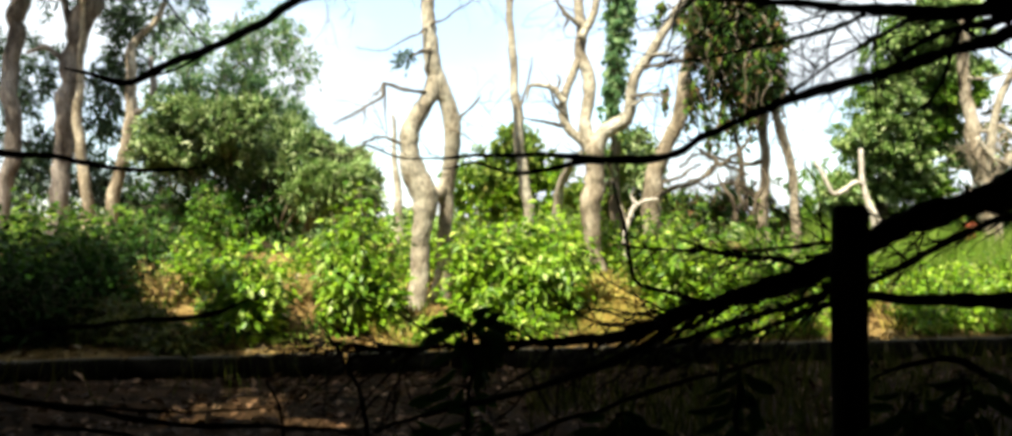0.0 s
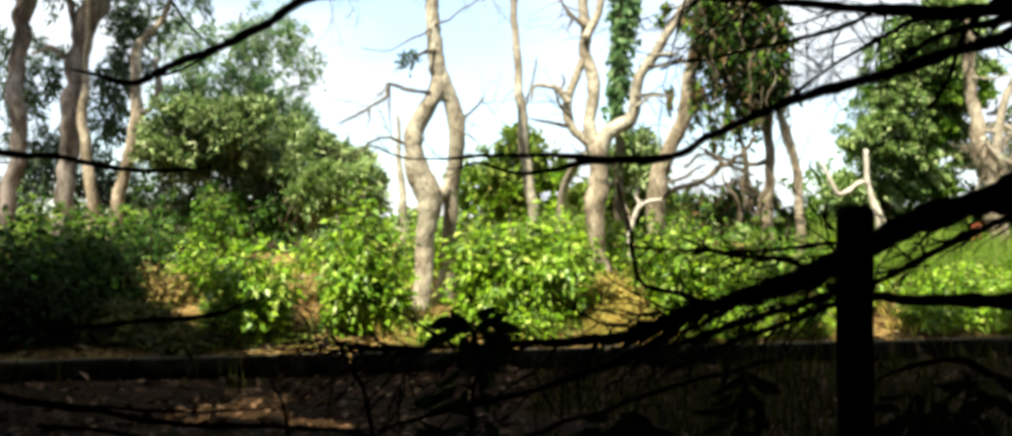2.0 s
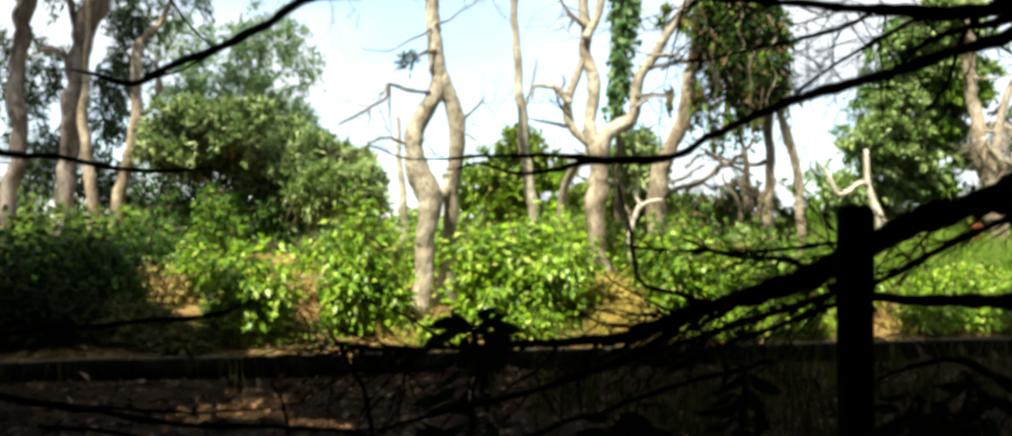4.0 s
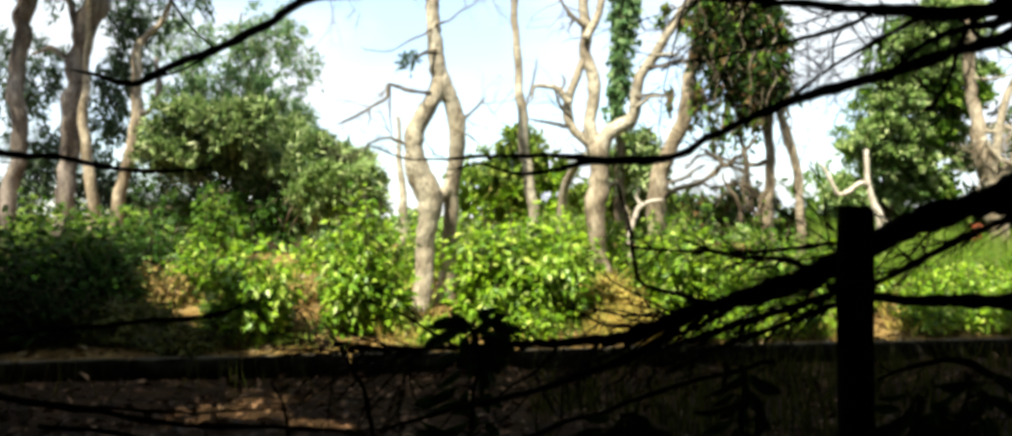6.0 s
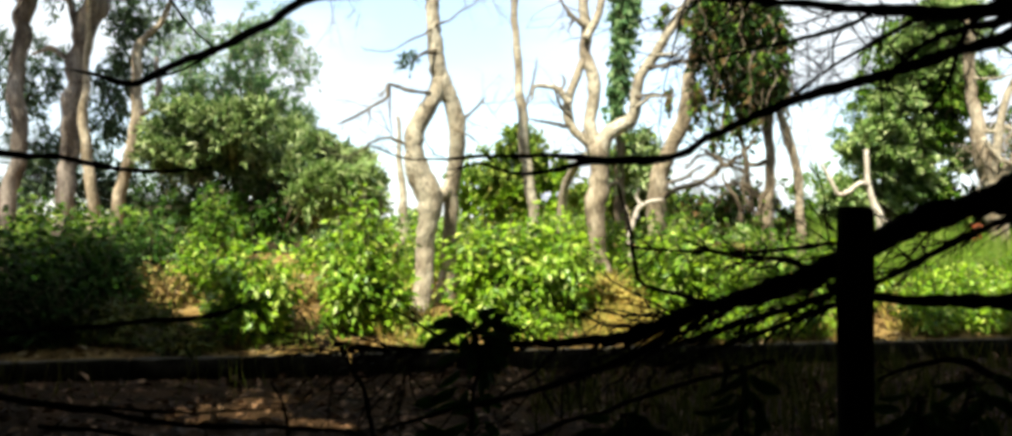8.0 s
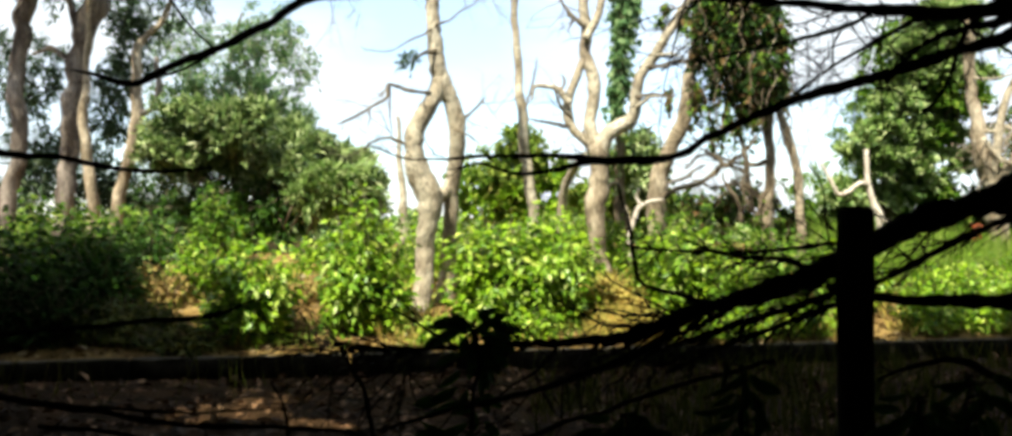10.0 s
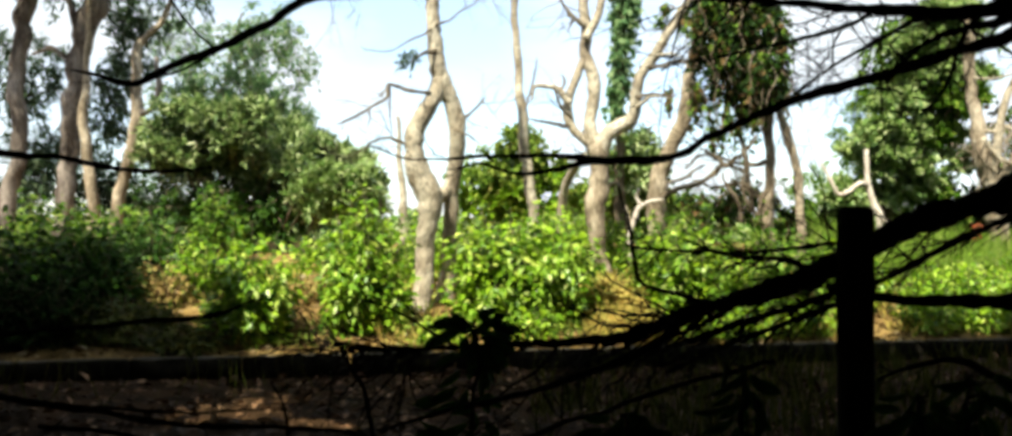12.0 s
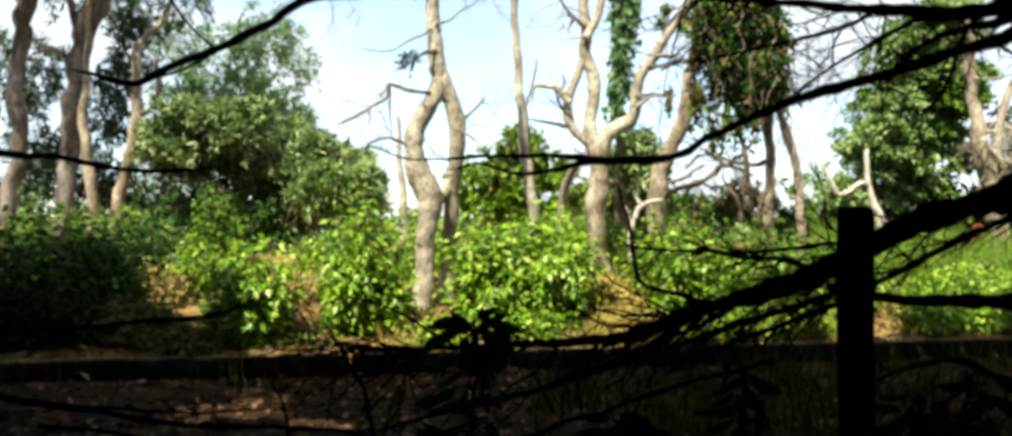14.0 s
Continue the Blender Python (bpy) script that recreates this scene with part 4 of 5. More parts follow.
def build_left_trees():
    rows = [
        ("tall grey-brown tree trunk in dappled shade", [(-8.638, 15, 0.373, 0.1878), (-8.505, 15, 1.92, 0.1408), (-8.373, 15, 2.582, 0.1314), (-8.328, 15, 3.245, 0.1314), (-8.373, 15, 4.018, 0.1314), (-8.328, 15, 4.681, 0.1408), (-8.24, 15, 5.344, 0.1502), (-8.218, 15, 7.001, 0.1221)]),
        ("tall grey tree trunk forking above", [(-7.723, 15.2, 0.358, 0.2283), (-7.69, 15.2, 1.813, 0.1522), (-7.566, 15.2, 2.821, 0.1522), (-7.488, 15.2, 3.716, 0.1617), (-7.365, 15.2, 4.5, 0.1713), (-7.119, 15.2, 5.171, 0.2093), (-6.928, 15.2, 5.955, 0.1713)]),
        ("slim reddish-brown tree trunk", [(-6.859, 14.6, 0.403, 0.1279), (-6.891, 14.6, 1.586, 0.1005), (-6.988, 14.6, 2.285, 0.0914), (-7.031, 14.6, 2.984, 0.0822), (-6.999, 14.6, 3.629, 0.064), (-6.967, 14.6, 4.489, 0.0457), (-6.924, 14.6, 5.456, 0.0323)]),
        ("leaning brown tree trunk with broken top", [(-6.358, 14.2, 0.433, 0.1333), (-6.295, 14.2, 1.688, 0.0978), (-6.19, 14.2, 2.211, 0.0978), (-6.044, 14.2, 2.734, 0.1067), (-5.96, 14.2, 3.204, 0.0978), (-5.981, 14.2, 3.675, 0.08), (-6.002, 14.2, 4.198, 0.0753), (-5.856, 14.2, 4.407, 0.0533), (-5.584, 14.2, 4.668, 0.0471), (-5.416, 14.2, 5.034, 0.0366), (-5.354, 14.2, 5.453, 0.0261)]),
    ]
    made = []
    for label, line in rows:
        ob = thing("tree", line[0][:3], label, "tree", "trees on the far bank")
        limb("trunk", line, TAN_BARK if "brown tree trunk" in label and "tall" not in label else GREY_BARK, ob)
        made.append(ob)
    build_high_crowns(made)
    limb("limb", [(-5.96, 14.2, 3.152, 0.0711), (-5.731, 14.1, 3.244, 0.0441), (-5.617, 14.1, 3.452, 0.0467), (-5.617, 14.1, 4.075, 0.0415)], GREY_BARK, made[3], 7)
    limb("limb", [(-7.41, 15.2, 4.052, 0.0761), (-7.606, 15.1, 4.258, 0.0473), (-7.85, 15.1, 4.413, 0.0445), (-8.108, 15, 4.306, 0.0276)], GREY_BARK, made[1], 7)
    limb("limb", [(-7.32, 15.2, 4.612, 0.0951), (-7.522, 15.2, 5.059, 0.0666), (-7.701, 15.2, 5.731, 0.0476)], GREY_BARK, made[1], 7)
    for k, x, z, rx, rz, n in ((0, -9.23, 4.58, 0.5, 0.5, 40), (0, -9.11, 3.74, 0.5, 0.5, 46), (1, -8.49, 4.28, 0.45, 0.35, 46), (1, -8.75, 3.8, 0.35, 0.25, 20), (1, -7.44, 3.15, 0.3, 0.4, 26), (1, -7.44, 3.92, 0.3, 0.3, 26), (3, -6.97, 4.64, 0.35, 0.5, 50), (3, -6.55, 5.17, 0.5, 0.4, 50), (3, -7.21, 4.1, 0.25, 0.5, 34), (3, -7.03, 5.29, 0.5, 0.3, 36), (0, -8.8, 2.91, 0.35, 0.3, 16), (0, -8.7, 2.31, 0.5, 0.3, 36), (1, -8.16, 5.89, 1.2, 0.4, 60), (3, -5.77, 5.65, 0.5, 0.25, 24), (1, -7.38, 2.31, 0.35, 0.4, 60), (0, -8.52, 2.67, 0.5, 0.4, 60), (0, -8.99, 1.95, 0.6, 0.3, 70), (1, -7.92, 1.95, 0.6, 0.35, 80), (1, -8.04, 2.79, 0.4, 0.35, 46), (3, -6.97, 1.95, 0.5, 0.35, 70), (3, -6.37, 1.71, 0.5, 0.3, 60), (3, -7.26, 3.38, 0.35, 0.4, 40)):
        foliage("foliage", made[k], (x, 16.2, z), (rx, 0.5, rz), int(n * 0.75), 16, 0.35, 0.16, 0.042, DEEP_LEAF, 0.25, 0.3, 0.8, DARK_BARK)


def build_high_crowns(trees):
    """The unseen upper crowns of the tall trees, added to dapple and shade their trunks."""
    for ob, x, y, z in zip(trees * 2, (-8.6, -7.6, -6.9, -6.0, -7.9, -6.6, -9.4, -5.2), (14.2, 14.6, 13.6, 13.4, 13.4, 14.8, 13.8, 14.2), (6.1, 6.4, 6.0, 5.9, 6.9, 6.7, 6.6, 6.5)):
        foliage("crown", ob, (x, y, z), (1.0, 0.9, 0.5), 48, 16, 0.5, 0.18, 0.07, DEEP_LEAF, 0.3, 0.3, 0.5, DARK_BARK)


def build_dark_tree():
    ob = thing("tree", (-4.42, 14.5, 0.62), "broad dark green tree with feathery low boughs", "tree")
    limb("trunk", [(-4.42, 14.5, 0.411, 0.1922), (-4.399, 14.5, 1.585, 0.1495), (-4.527, 14.5, 2.44, 0.1068), (-4.634, 14.5, 3.401, 0.0641)], BROWN_BARK, ob)
    limb("limb", [(-4.399, 14.5, 1.585, 0.1068), (-3.754, 14.4, 2.009, 0.0742), (-2.991, 14.3, 2.216, 0.0474), (-2.342, 14.2, 2.295, 0.0261)], BROWN_BARK, ob, 7)
    limb("limb", [(-4.42, 14.5, 1.692, 0.0961), (-5.026, 14.4, 2.221, 0.0636), (-5.623, 14.3, 2.532, 0.0421)], BROWN_BARK, ob, 7)
    # Lower inner masses get a darker leaf colour for the shade in the hollow
    for x, z, rx, rz, n in ((-5.6, 2.4, 0.6, 0.7, 60), (-4.85, 2.6, 0.6, 0.6, 60), (-4.1, 2.45, 0.6, 0.55, 50), (-3.4, 2.1, 0.6, 0.45, 40), (-2.8, 1.95, 0.5, 0.3, 30)):
        foliage("inner_bough", ob, (x, 15.0, z), (rx, 0.5, rz), n, 24, 0.36, 0.12, 0.045, DRAB_LEAF if z > 2.42 else DIMMED_LEAF, 0.2, 0.2, 0.4, BROWN_BARK)
    for i in range(275):
        if i % 7 == 0:
            mass, lift, near = -5.45 + 3.5 * (i // 7 * 0.755 % 1), (i // 7 * 0.57 + 0.3) % 1, 13.5 + 1.3 * rng.random()
        x = mass + rng.uniform(-0.3, 0.3)
        top = float(np.interp(x, (-5.9, -5.3, -4.75, -4.0, -3.5, -3.0, -2.55, -2.1, -1.9), (2.95, 3.2, 3.4, 3.22, 2.92, 2.8, 2.5, 2.25, 1.95)))
        z, y = min(top, 1.6 + (top - 1.6) * lift + rng.uniform(-0.13, 0.13)), near + rng.uniform(-0.25, 0.25)
        if i >= 245:                                          # light boughs that hang out over the bank
            x, z, y = rng.uniform(-2.95, -2.15), rng.uniform(1.65, 2.2), 13.25 + 0.3 * rng.random()
        elif x < -3.05 and z < 2.2:
            continue                                          # a dark hollow under the boughs
        reach = rng.uniform(0.5, 0.9)
        away = max(-1.0, min(1.0, (x + 4.3) / 1.5)) + rng.uniform(-0.35, 0.35)
        root = (x - away * reach * 0.75, y + 0.35, z - reach * rng.uniform(0.3, 0.8))
        # Overhanging boughs take the pale leaf, with sunlight put into its colour
        fan_bough("bough", ob, root, (x, y, z), 0.38, 13, 20, 0.155, 0.034, PALE_LEAF if i >= 245 else DRAB_LEAF, BROWN_BARK, 0.9)
    # Low boughs: the hollow's shade is put into their leaf colour
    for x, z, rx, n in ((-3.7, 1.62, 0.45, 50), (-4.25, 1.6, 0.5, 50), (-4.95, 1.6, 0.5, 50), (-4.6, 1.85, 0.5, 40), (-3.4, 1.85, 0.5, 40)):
        foliage("low_bough", ob, (x, 14.25, z), (rx, 0.5, 0.25), n, 22, 0.4, 0.12, 0.05, DIMMED_LEAF, 0.4, 0.3, 0.4, BROWN_BARK, "deep shaded inner boughs")
    ob = thing("tree", (-5.37, 19, 0.35), "tall airy light green tree with open crown", "tree")
    limb("trunk", [(-5.652, 19, 0.213, 0.1819), (-5.792, 19, 2.032, 0.11), (-6.142, 19, 3.711, 0.04), (-6.002, 19, 4.83, 0.03), (-5.722, 19, 5.949, 0.02)], GREY_BARK, ob)
    limb("limb", [(-6.072, 19, 4.41, 0.035), (-5.513, 19, 4.97, 0.026), (-4.813, 19, 5.25, 0.014)], GREY_BARK, ob, 6)
    limb("limb", [(-6.072, 19, 3.571, 0.035), (-5.373, 19, 3.99, 0.028), (-5.233, 19, 4.69, 0.016)], GREY_BARK, ob, 6)
    for x, z, rx, rz, n in ((-5.37, 5.39, 0.7, 0.5, 70), (-4.6, 5.25, 0.5, 0.5, 64), (-4.39, 4.69, 0.3, 0.25, 24), (-5.09, 5.81, 0.5, 0.4, 36), (-6.35, 4.69, 0.7, 0.7, 80), (-6.77, 5.39, 0.6, 0.5, 36), (-5.93, 4.13, 0.6, 0.5, 70), (-5.37, 3.71, 0.4, 0.4, 40), (-5.23, 4.55, 0.4, 0.3, 20), (-7.19, 4.13, 0.6, 0.6, 60), (-4.95, 3.75, 0.4, 0.4, 36), (-4.75, 4.15, 0.3, 0.35, 24), (-5.7, 5.45, 0.55, 0.4, 44), (-5.7, 4.75, 0.5, 0.4, 40), (-7.3, 5.4, 0.5, 0.5, 40), (-6.8, 4.7, 0.5, 0.5, 36), (-4.5, 3.35, 0.35, 0.3, 24)):
        foliage("foliage", ob, (x, 19, z), (rx, 0.7, rz), int(n * 0.55), 26, 0.36, 0.10, 0.042, AIRY_LEAF, 0.25, 0.3, 1.0, GREY_BARK, "airy bluish-green foliage", (0.05 + 0.025 * (x + 7.2), 0.0))


def build_feathery_tree():
    """A thin-leaved tree whose loose top links the dark boughs to the airy crown behind."""
    ob = thing("tree", (-4.6, 16.4, 0.6), "loose thin-leaved tree between the dark boughs", "tree")
    limb("trunk", [(-4.6, 16.4, 0.4, 0.09), (-4.7, 16.4, 2.0, 0.06), (-4.6, 16.4, 3.2, 0.03), (-4.5, 16.4, 4.0, 0.012)], GREY_BARK, ob, 8)
    for i in range(46):
        x = -6.1 + 2.75 * (i * 0.618 % 1)
        top = float(np.interp(x, (-6.1, -5.2, -4.4, -3.9, -3.35), (3.9, 4.2, 4.1, 3.6, 3.15)))
        z, y = top - 1.1 * rng.random(), 16.0 + 0.6 * rng.random()
        reach = rng.uniform(0.4, 0.7)
        fan_bough("bough", ob, (x - 0.4 * reach * np.sign(x + 4.7), y + 0.1, z - reach * 0.8), (x, y, z), 0.36, 10, 13, 0.13, 0.036, AIRY_LEAF if i % 3 else DRAB_LEAF, GREY_BARK, 0.9)


def build_back_shrubs():
    for label, base, blobs in (
        ("dense dark green shrub behind the slim trunk", (0.18, 15.5, 0.56), ((-0.16, 2.33, 0.6, 0.45, 70), (0.53, 2.5, 0.5, 0.5, 60), (0.24, 2.9, 0.3, 0.35, 30), (0.75, 1.93, 0.6, 0.45, 70), (-0.16, 1.82, 0.8, 0.4, 80), (-0.67, 2.1, 0.3, 0.4, 30))),
        ("dull olive shrub behind the pale crooked tree", (2.0, 14.5, 0.6), ((1.5, 1.85, 0.4, 0.4, 70), (1.9, 2.35, 0.35, 0.4, 60), (2.15, 2.6, 0.25, 0.3, 34), (2.3, 1.9, 0.4, 0.4, 60), (1.85, 1.75, 0.5, 0.35, 70))),
        ("tangled brownish shrub beneath the vines", (3.82, 15, 0.59), ((3.6, 1.75, 0.6, 0.25, 50), (4.15, 1.86, 0.5, 0.3, 40), (3.05, 1.7, 0.5, 0.25, 40), (4.71, 1.53, 0.4, 0.2, 30))),
        ("brown half-bare thicket beside the pale trunks", (8.24, 14.6, 0.62), ((8.02, 1.91, 0.35, 0.35, 34), (8.4, 2.34, 0.35, 0.4, 34), (7.75, 1.64, 0.4, 0.25, 30), (8.45, 3.09, 0.3, 0.4, 20), (8.34, 1.59, 0.5, 0.3, 34))),
    ):
        ob = thing("shrub", base, label, "shrub")
        x, y, z = base
        limb("stem", [(x, y, z - 0.2, 0.06), (x - 0.1, y, z + 0.65, 0.04), (x + 0.05, y, z + 1.6, 0.02)], BROWN_BARK, ob, 7)
        for bx, bz, rx, rz, n in blobs:
            foliage("foliage", ob, (bx, y, bz), (rx, 0.5, rz), n, 15 if "brown" in label else 27, 0.3, 0.12, 0.06, VINE_LEAF if "brown" in label else BUSH_LEAF if bz < 2.2 and "slim" in label else OLIVE_LEAF, 0.3, 0.3, 0.7)


def build_far_wood():
    """Low woodland edge on the skyline."""
    n = 26000
    x, y = rng.uniform(-17, 17, n), rng.uniform(19, 23, n)
    top = 0.62 + 0.35 * np.sin(x * 1.3) * np.sin(x * 0.57 + 1) + 0.12 * np.sin(x * 5.1)
    pos = np.stack([x, y, 0.9 + rng.random(n) ** 0.8 * top], 1)
    me = leaf_mesh("far_wood", pos, rng.normal(size=(n, 3)), rng.normal(size=(n, 3)) * 0.6 + np.array([0, -0.4, 0.7]), 0.2, 0.12, DRAB_LEAF)
    tagged(new("far_wood", me), "distant low green woodland edge on the skyline", "woodland", kind="stuff")


# ---- the shaded foreground ----
def build_post():
    ob = thing("fence_post", (1.18, 2.96, 0.71), "dark weathered round timber fence post", "fence post")
    x, y = 1.18, 2.96
    bm = bmesh.new()
    tube(bm, [(x, y, -0.1, 0.066), (x, y, 0.3, 0.064), (x + 0.004, y, 0.7, 0.062), (x, y, 1.1, 0.061), (x, y, 1.48, 0.06), (x, y, 1.525, 0.057), (x, y, 1.54, 0.045)], 18, 0.06)
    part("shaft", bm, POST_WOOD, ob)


def build_shade_trees():
    """Two trees beside the camera: their limbs hang across the view, and unseen crowns added overhead keep the near
    ground in shade.
    """
    right = thing("shade_tree", (3.3, 3.0, 0), "dark tree with low crooked branches over the fence post", "tree", "shade trees")
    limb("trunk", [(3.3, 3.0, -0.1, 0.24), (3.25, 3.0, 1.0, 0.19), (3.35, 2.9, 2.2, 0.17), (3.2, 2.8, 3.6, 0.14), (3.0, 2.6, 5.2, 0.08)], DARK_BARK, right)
    bows = [
        ("limb", [(3.3, 2.95, 2.55, 0.08), (2.319, 3.1, 2.409, 0.0374), (1.79, 3.1, 2.253, 0.0281), (1.52, 3.1, 2.23, 0.0243), (1.292, 3.1, 2.24, 0.0187), (1.041, 3.1, 2.258, 0.014), (0.813, 3.1, 2.272, 0.0112), (0.584, 3.1, 2.294, 0.0084)], 34, 0.42, (-0.8, 0, -0.45), 0.005),
        ("limb", [(3.3, 2.95, 2.3, 0.08), (2.206, 3.2, 2.273, 0.0348), (1.847, 3.2, 2.165, 0.029), (1.569, 3.2, 2.08, 0.0223), (1.263, 3.2, 1.99, 0.0193), (0.98, 3.2, 1.891, 0.0164), (0.768, 3.2, 1.797, 0.0145), (0.603, 3.2, 1.724, 0.0145), (0.368, 3.2, 1.707, 0.0145), (0.156, 3.2, 1.724, 0.0097), (-0.104, 3.2, 1.733, 0.0067), (-0.339, 3.2, 1.722, 0.0039), (-0.504, 3.2, 1.764, 0.0029)], 16, 0.18, (-0.6, 0, 0.4), 0.003),
        ("limb", [(3.3, 2.95, 1.75, 0.09), (2.158, 3.2, 1.696, 0.0707), (1.847, 3.2, 1.608, 0.0566), (1.616, 3.2, 1.531, 0.0495), (1.359, 3.15, 1.43, 0.0394), (1.132, 3.1, 1.324, 0.0411), (0.904, 3.1, 1.249, 0.0342), (0.676, 3.1, 1.164, 0.0274), (0.493, 3.1, 1.103, 0.0251), (0.333, 3.1, 1.066, 0.0205), (0.037, 3.1, 1.053, 0.0114), (-0.237, 3.1, 1.043, 0.0091), (-0.443, 3.1, 1.037, 0.008), (-0.603, 3.1, 1.059, 0.0046), (-0.648, 3.1, 1.13, 0.0023)], 105, 0.42, (-1.9, 0, -0.75), 0.007),
        ("limb", [(3.3, 2.95, 1.35, 0.06), (2.206, 3.2, 1.566, 0.0236), (1.847, 3.2, 1.495, 0.0141), (1.593, 3.2, 1.389, 0.0118), (1.382, 3.15, 1.298, 0.0116), (1.178, 3.1, 1.24, 0.0137), (0.95, 3.1, 1.171, 0.0137), (0.721, 3.1, 1.089, 0.0114), (0.493, 3.1, 1.016, 0.0057)], 48, 0.3, (-1.6, 0, -0.6), 0.005),
        ("limb", [(3.3, 2.95, 1.2, 0.06), (2.226, 3.3, 1.184, 0.0365), (1.905, 3.3, 1.189, 0.0304), (1.594, 3.25, 1.194, 0.0239), (1.334, 3.2, 1.22, 0.0177), (1.169, 3.2, 1.248, 0.0141)], 5, 0.2, (-0.7, 0, 0.5), 0.004),
        ("branch", [(1.266, 3.15, 1.421, 0.0093), (1.041, 3.1, 1.4, 0.008), (0.835, 3.1, 1.381, 0.0068), (0.607, 3.1, 1.39, 0.0057), (0.425, 3.1, 1.404, 0.0046)], 22, 0.26, (-0.9, 0, -0.15), 0.004),
        ("branch", [(1.087, 3.1, 1.322, 0.0114), (0.95, 3.1, 1.358, 0.0091), (0.767, 3.1, 1.377, 0.0068), (0.63, 3.1, 1.427, 0.0046)], 22, 0.26, (-0.9, 0, 0.1), 0.003),
        ("branch", [(0.676, 3.1, 1.164, 0.0205), (0.477, 3, 1.054, 0.0155), (0.256, 3, 0.954, 0.0122), (0.013, 3, 0.877, 0.0099), (-0.23, 3, 0.833, 0.0077), (-0.429, 3, 0.762, 0.0055)], 12, 0.3, (-0.8, 0, -0.3), 0.004),
        ("branch", [(0.919, 3, 1.01, 0.0077), (0.654, 3, 0.954, 0.0077), (0.389, 3, 0.855, 0.0077), (0.168, 3, 0.778, 0.0077), (-0.009, 3, 0.722, 0.0066)], 8, 0.2, (-0.8, 0, -0.2), 0.003),
        ("branch", [(0.397, 3.1, 1.621, 0.0046), (0.429, 3.1, 1.518, 0.0057), (0.452, 3.1, 1.358, 0.0068), (0.475, 3.1, 1.267, 0.0068), (0.584, 3.1, 1.233, 0.008), (0.699, 3.1, 1.199, 0.0103)], 6, 0.12, (-0.3, 0, -0.6), 0.003),
        ("branch", [(1.292, 3.1, 2.226, 0.0103), (1.155, 3.1, 2.162, 0.008), (0.972, 3.1, 2.123, 0.0068), (0.79, 3.1, 2.078, 0.0046), (0.584, 3.1, 2.043, 0.0034)], 18, 0.28, (-0.7, 0, -0.5), 0.003),
        ("branch", [(1.52, 3.1, 2.226, 0.0114), (1.361, 3.1, 2.157, 0.0091), (1.246, 3.1, 2.089, 0.0068), (1.109, 3.1, 1.998, 0.0046), (1.018, 3.1, 1.929, 0.0034)], 26, 0.3, (-0.6, 0, -0.5), 0.003),
        ("branch", [(1.277, 3.12, 1.215, 0.0115), (1.109, 3.1, 1.18, 0.0103), (0.927, 3.1, 1.103, 0.0091), (0.744, 3.1, 1.039, 0.0068), (0.584, 3.1, 0.959, 0.0046)], 32, 0.24, (-1.5, 0, -0.5), 0.004),
        ("branch", [(1.186, 3.12, 1.312, 0.0103), (1.018, 3.1, 1.244, 0.0103), (0.835, 3.1, 1.199, 0.0091), (0.676, 3.1, 1.112, 0.0068), (0.539, 3.1, 1.071, 0.0046)], 32, 0.24, (-1.5, 0, -0.5), 0.004),
        ("branch", [(0.415, 3.2, 1.707, 0.0118), (0.273, 3.2, 1.693, 0.0094), (0.156, 3.2, 1.67, 0.0094), (0.038, 3.2, 1.674, 0.0071), (-0.104, 3.2, 1.707, 0.0047), (-0.222, 3.2, 1.679, 0.0024)], 12, 0.1, (-0.6, 0, 0.3), 0.003),
        ("branch", [(1.863, 3.1, 2.226, 0.0228), (1.68, 3.1, 2.18, 0.016), (1.497, 3.1, 2.13, 0.0103), (1.383, 3.1, 2.043, 0.0068), (1.315, 3.1, 1.952, 0.0034)], 24, 0.26, (-0.5, 0, -0.5), 0.004),
        ("branch", [(1.84, 3.1, 2.317, 0.0251), (1.703, 3.1, 2.249, 0.016), (1.612, 3.1, 2.135, 0.0103), (1.566, 3.1, 1.998, 0.0068), (1.497, 3.1, 1.884, 0.0034)], 16, 0.22, (-0.3, 0, -0.6), 0.0035),
        ("branch", [(1.616, 2.8, 0.96, 0.0144), (1.529, 2.9, 1.026, 0.0107), (1.358, 2.9, 1.013, 0.0075), (1.23, 2.9, 0.962, 0.0053)], 8, 0.2, (-0.7, 0, -0.2), 0.003),
        ("branch", [(0.493, 3.1, 1.103, 0.0091), (0.333, 3.1, 1.13, 0.0046), (0.242, 3.1, 1.176, 0.0034), (0.178, 3.1, 1.217, 0.0023)], 6, 0.14, (-0.8, 0, 0.4), 0.002),
    ]
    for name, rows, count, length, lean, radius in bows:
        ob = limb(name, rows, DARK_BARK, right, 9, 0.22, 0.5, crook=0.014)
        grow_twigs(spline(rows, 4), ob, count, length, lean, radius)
    left = thing("shade_tree", (-3.4, 2.2, 0), "dark leaning tree whose thin boughs cross the sky", "tree", "shade trees")
    limb("trunk", [(-3.4, 2.2, -0.1, 0.2), (-3.4, 2.2, 1.2, 0.16), (-3.3, 2.3, 2.8, 0.14), (-3.1, 2.3, 4.6, 0.09)], DARK_BARK, left)
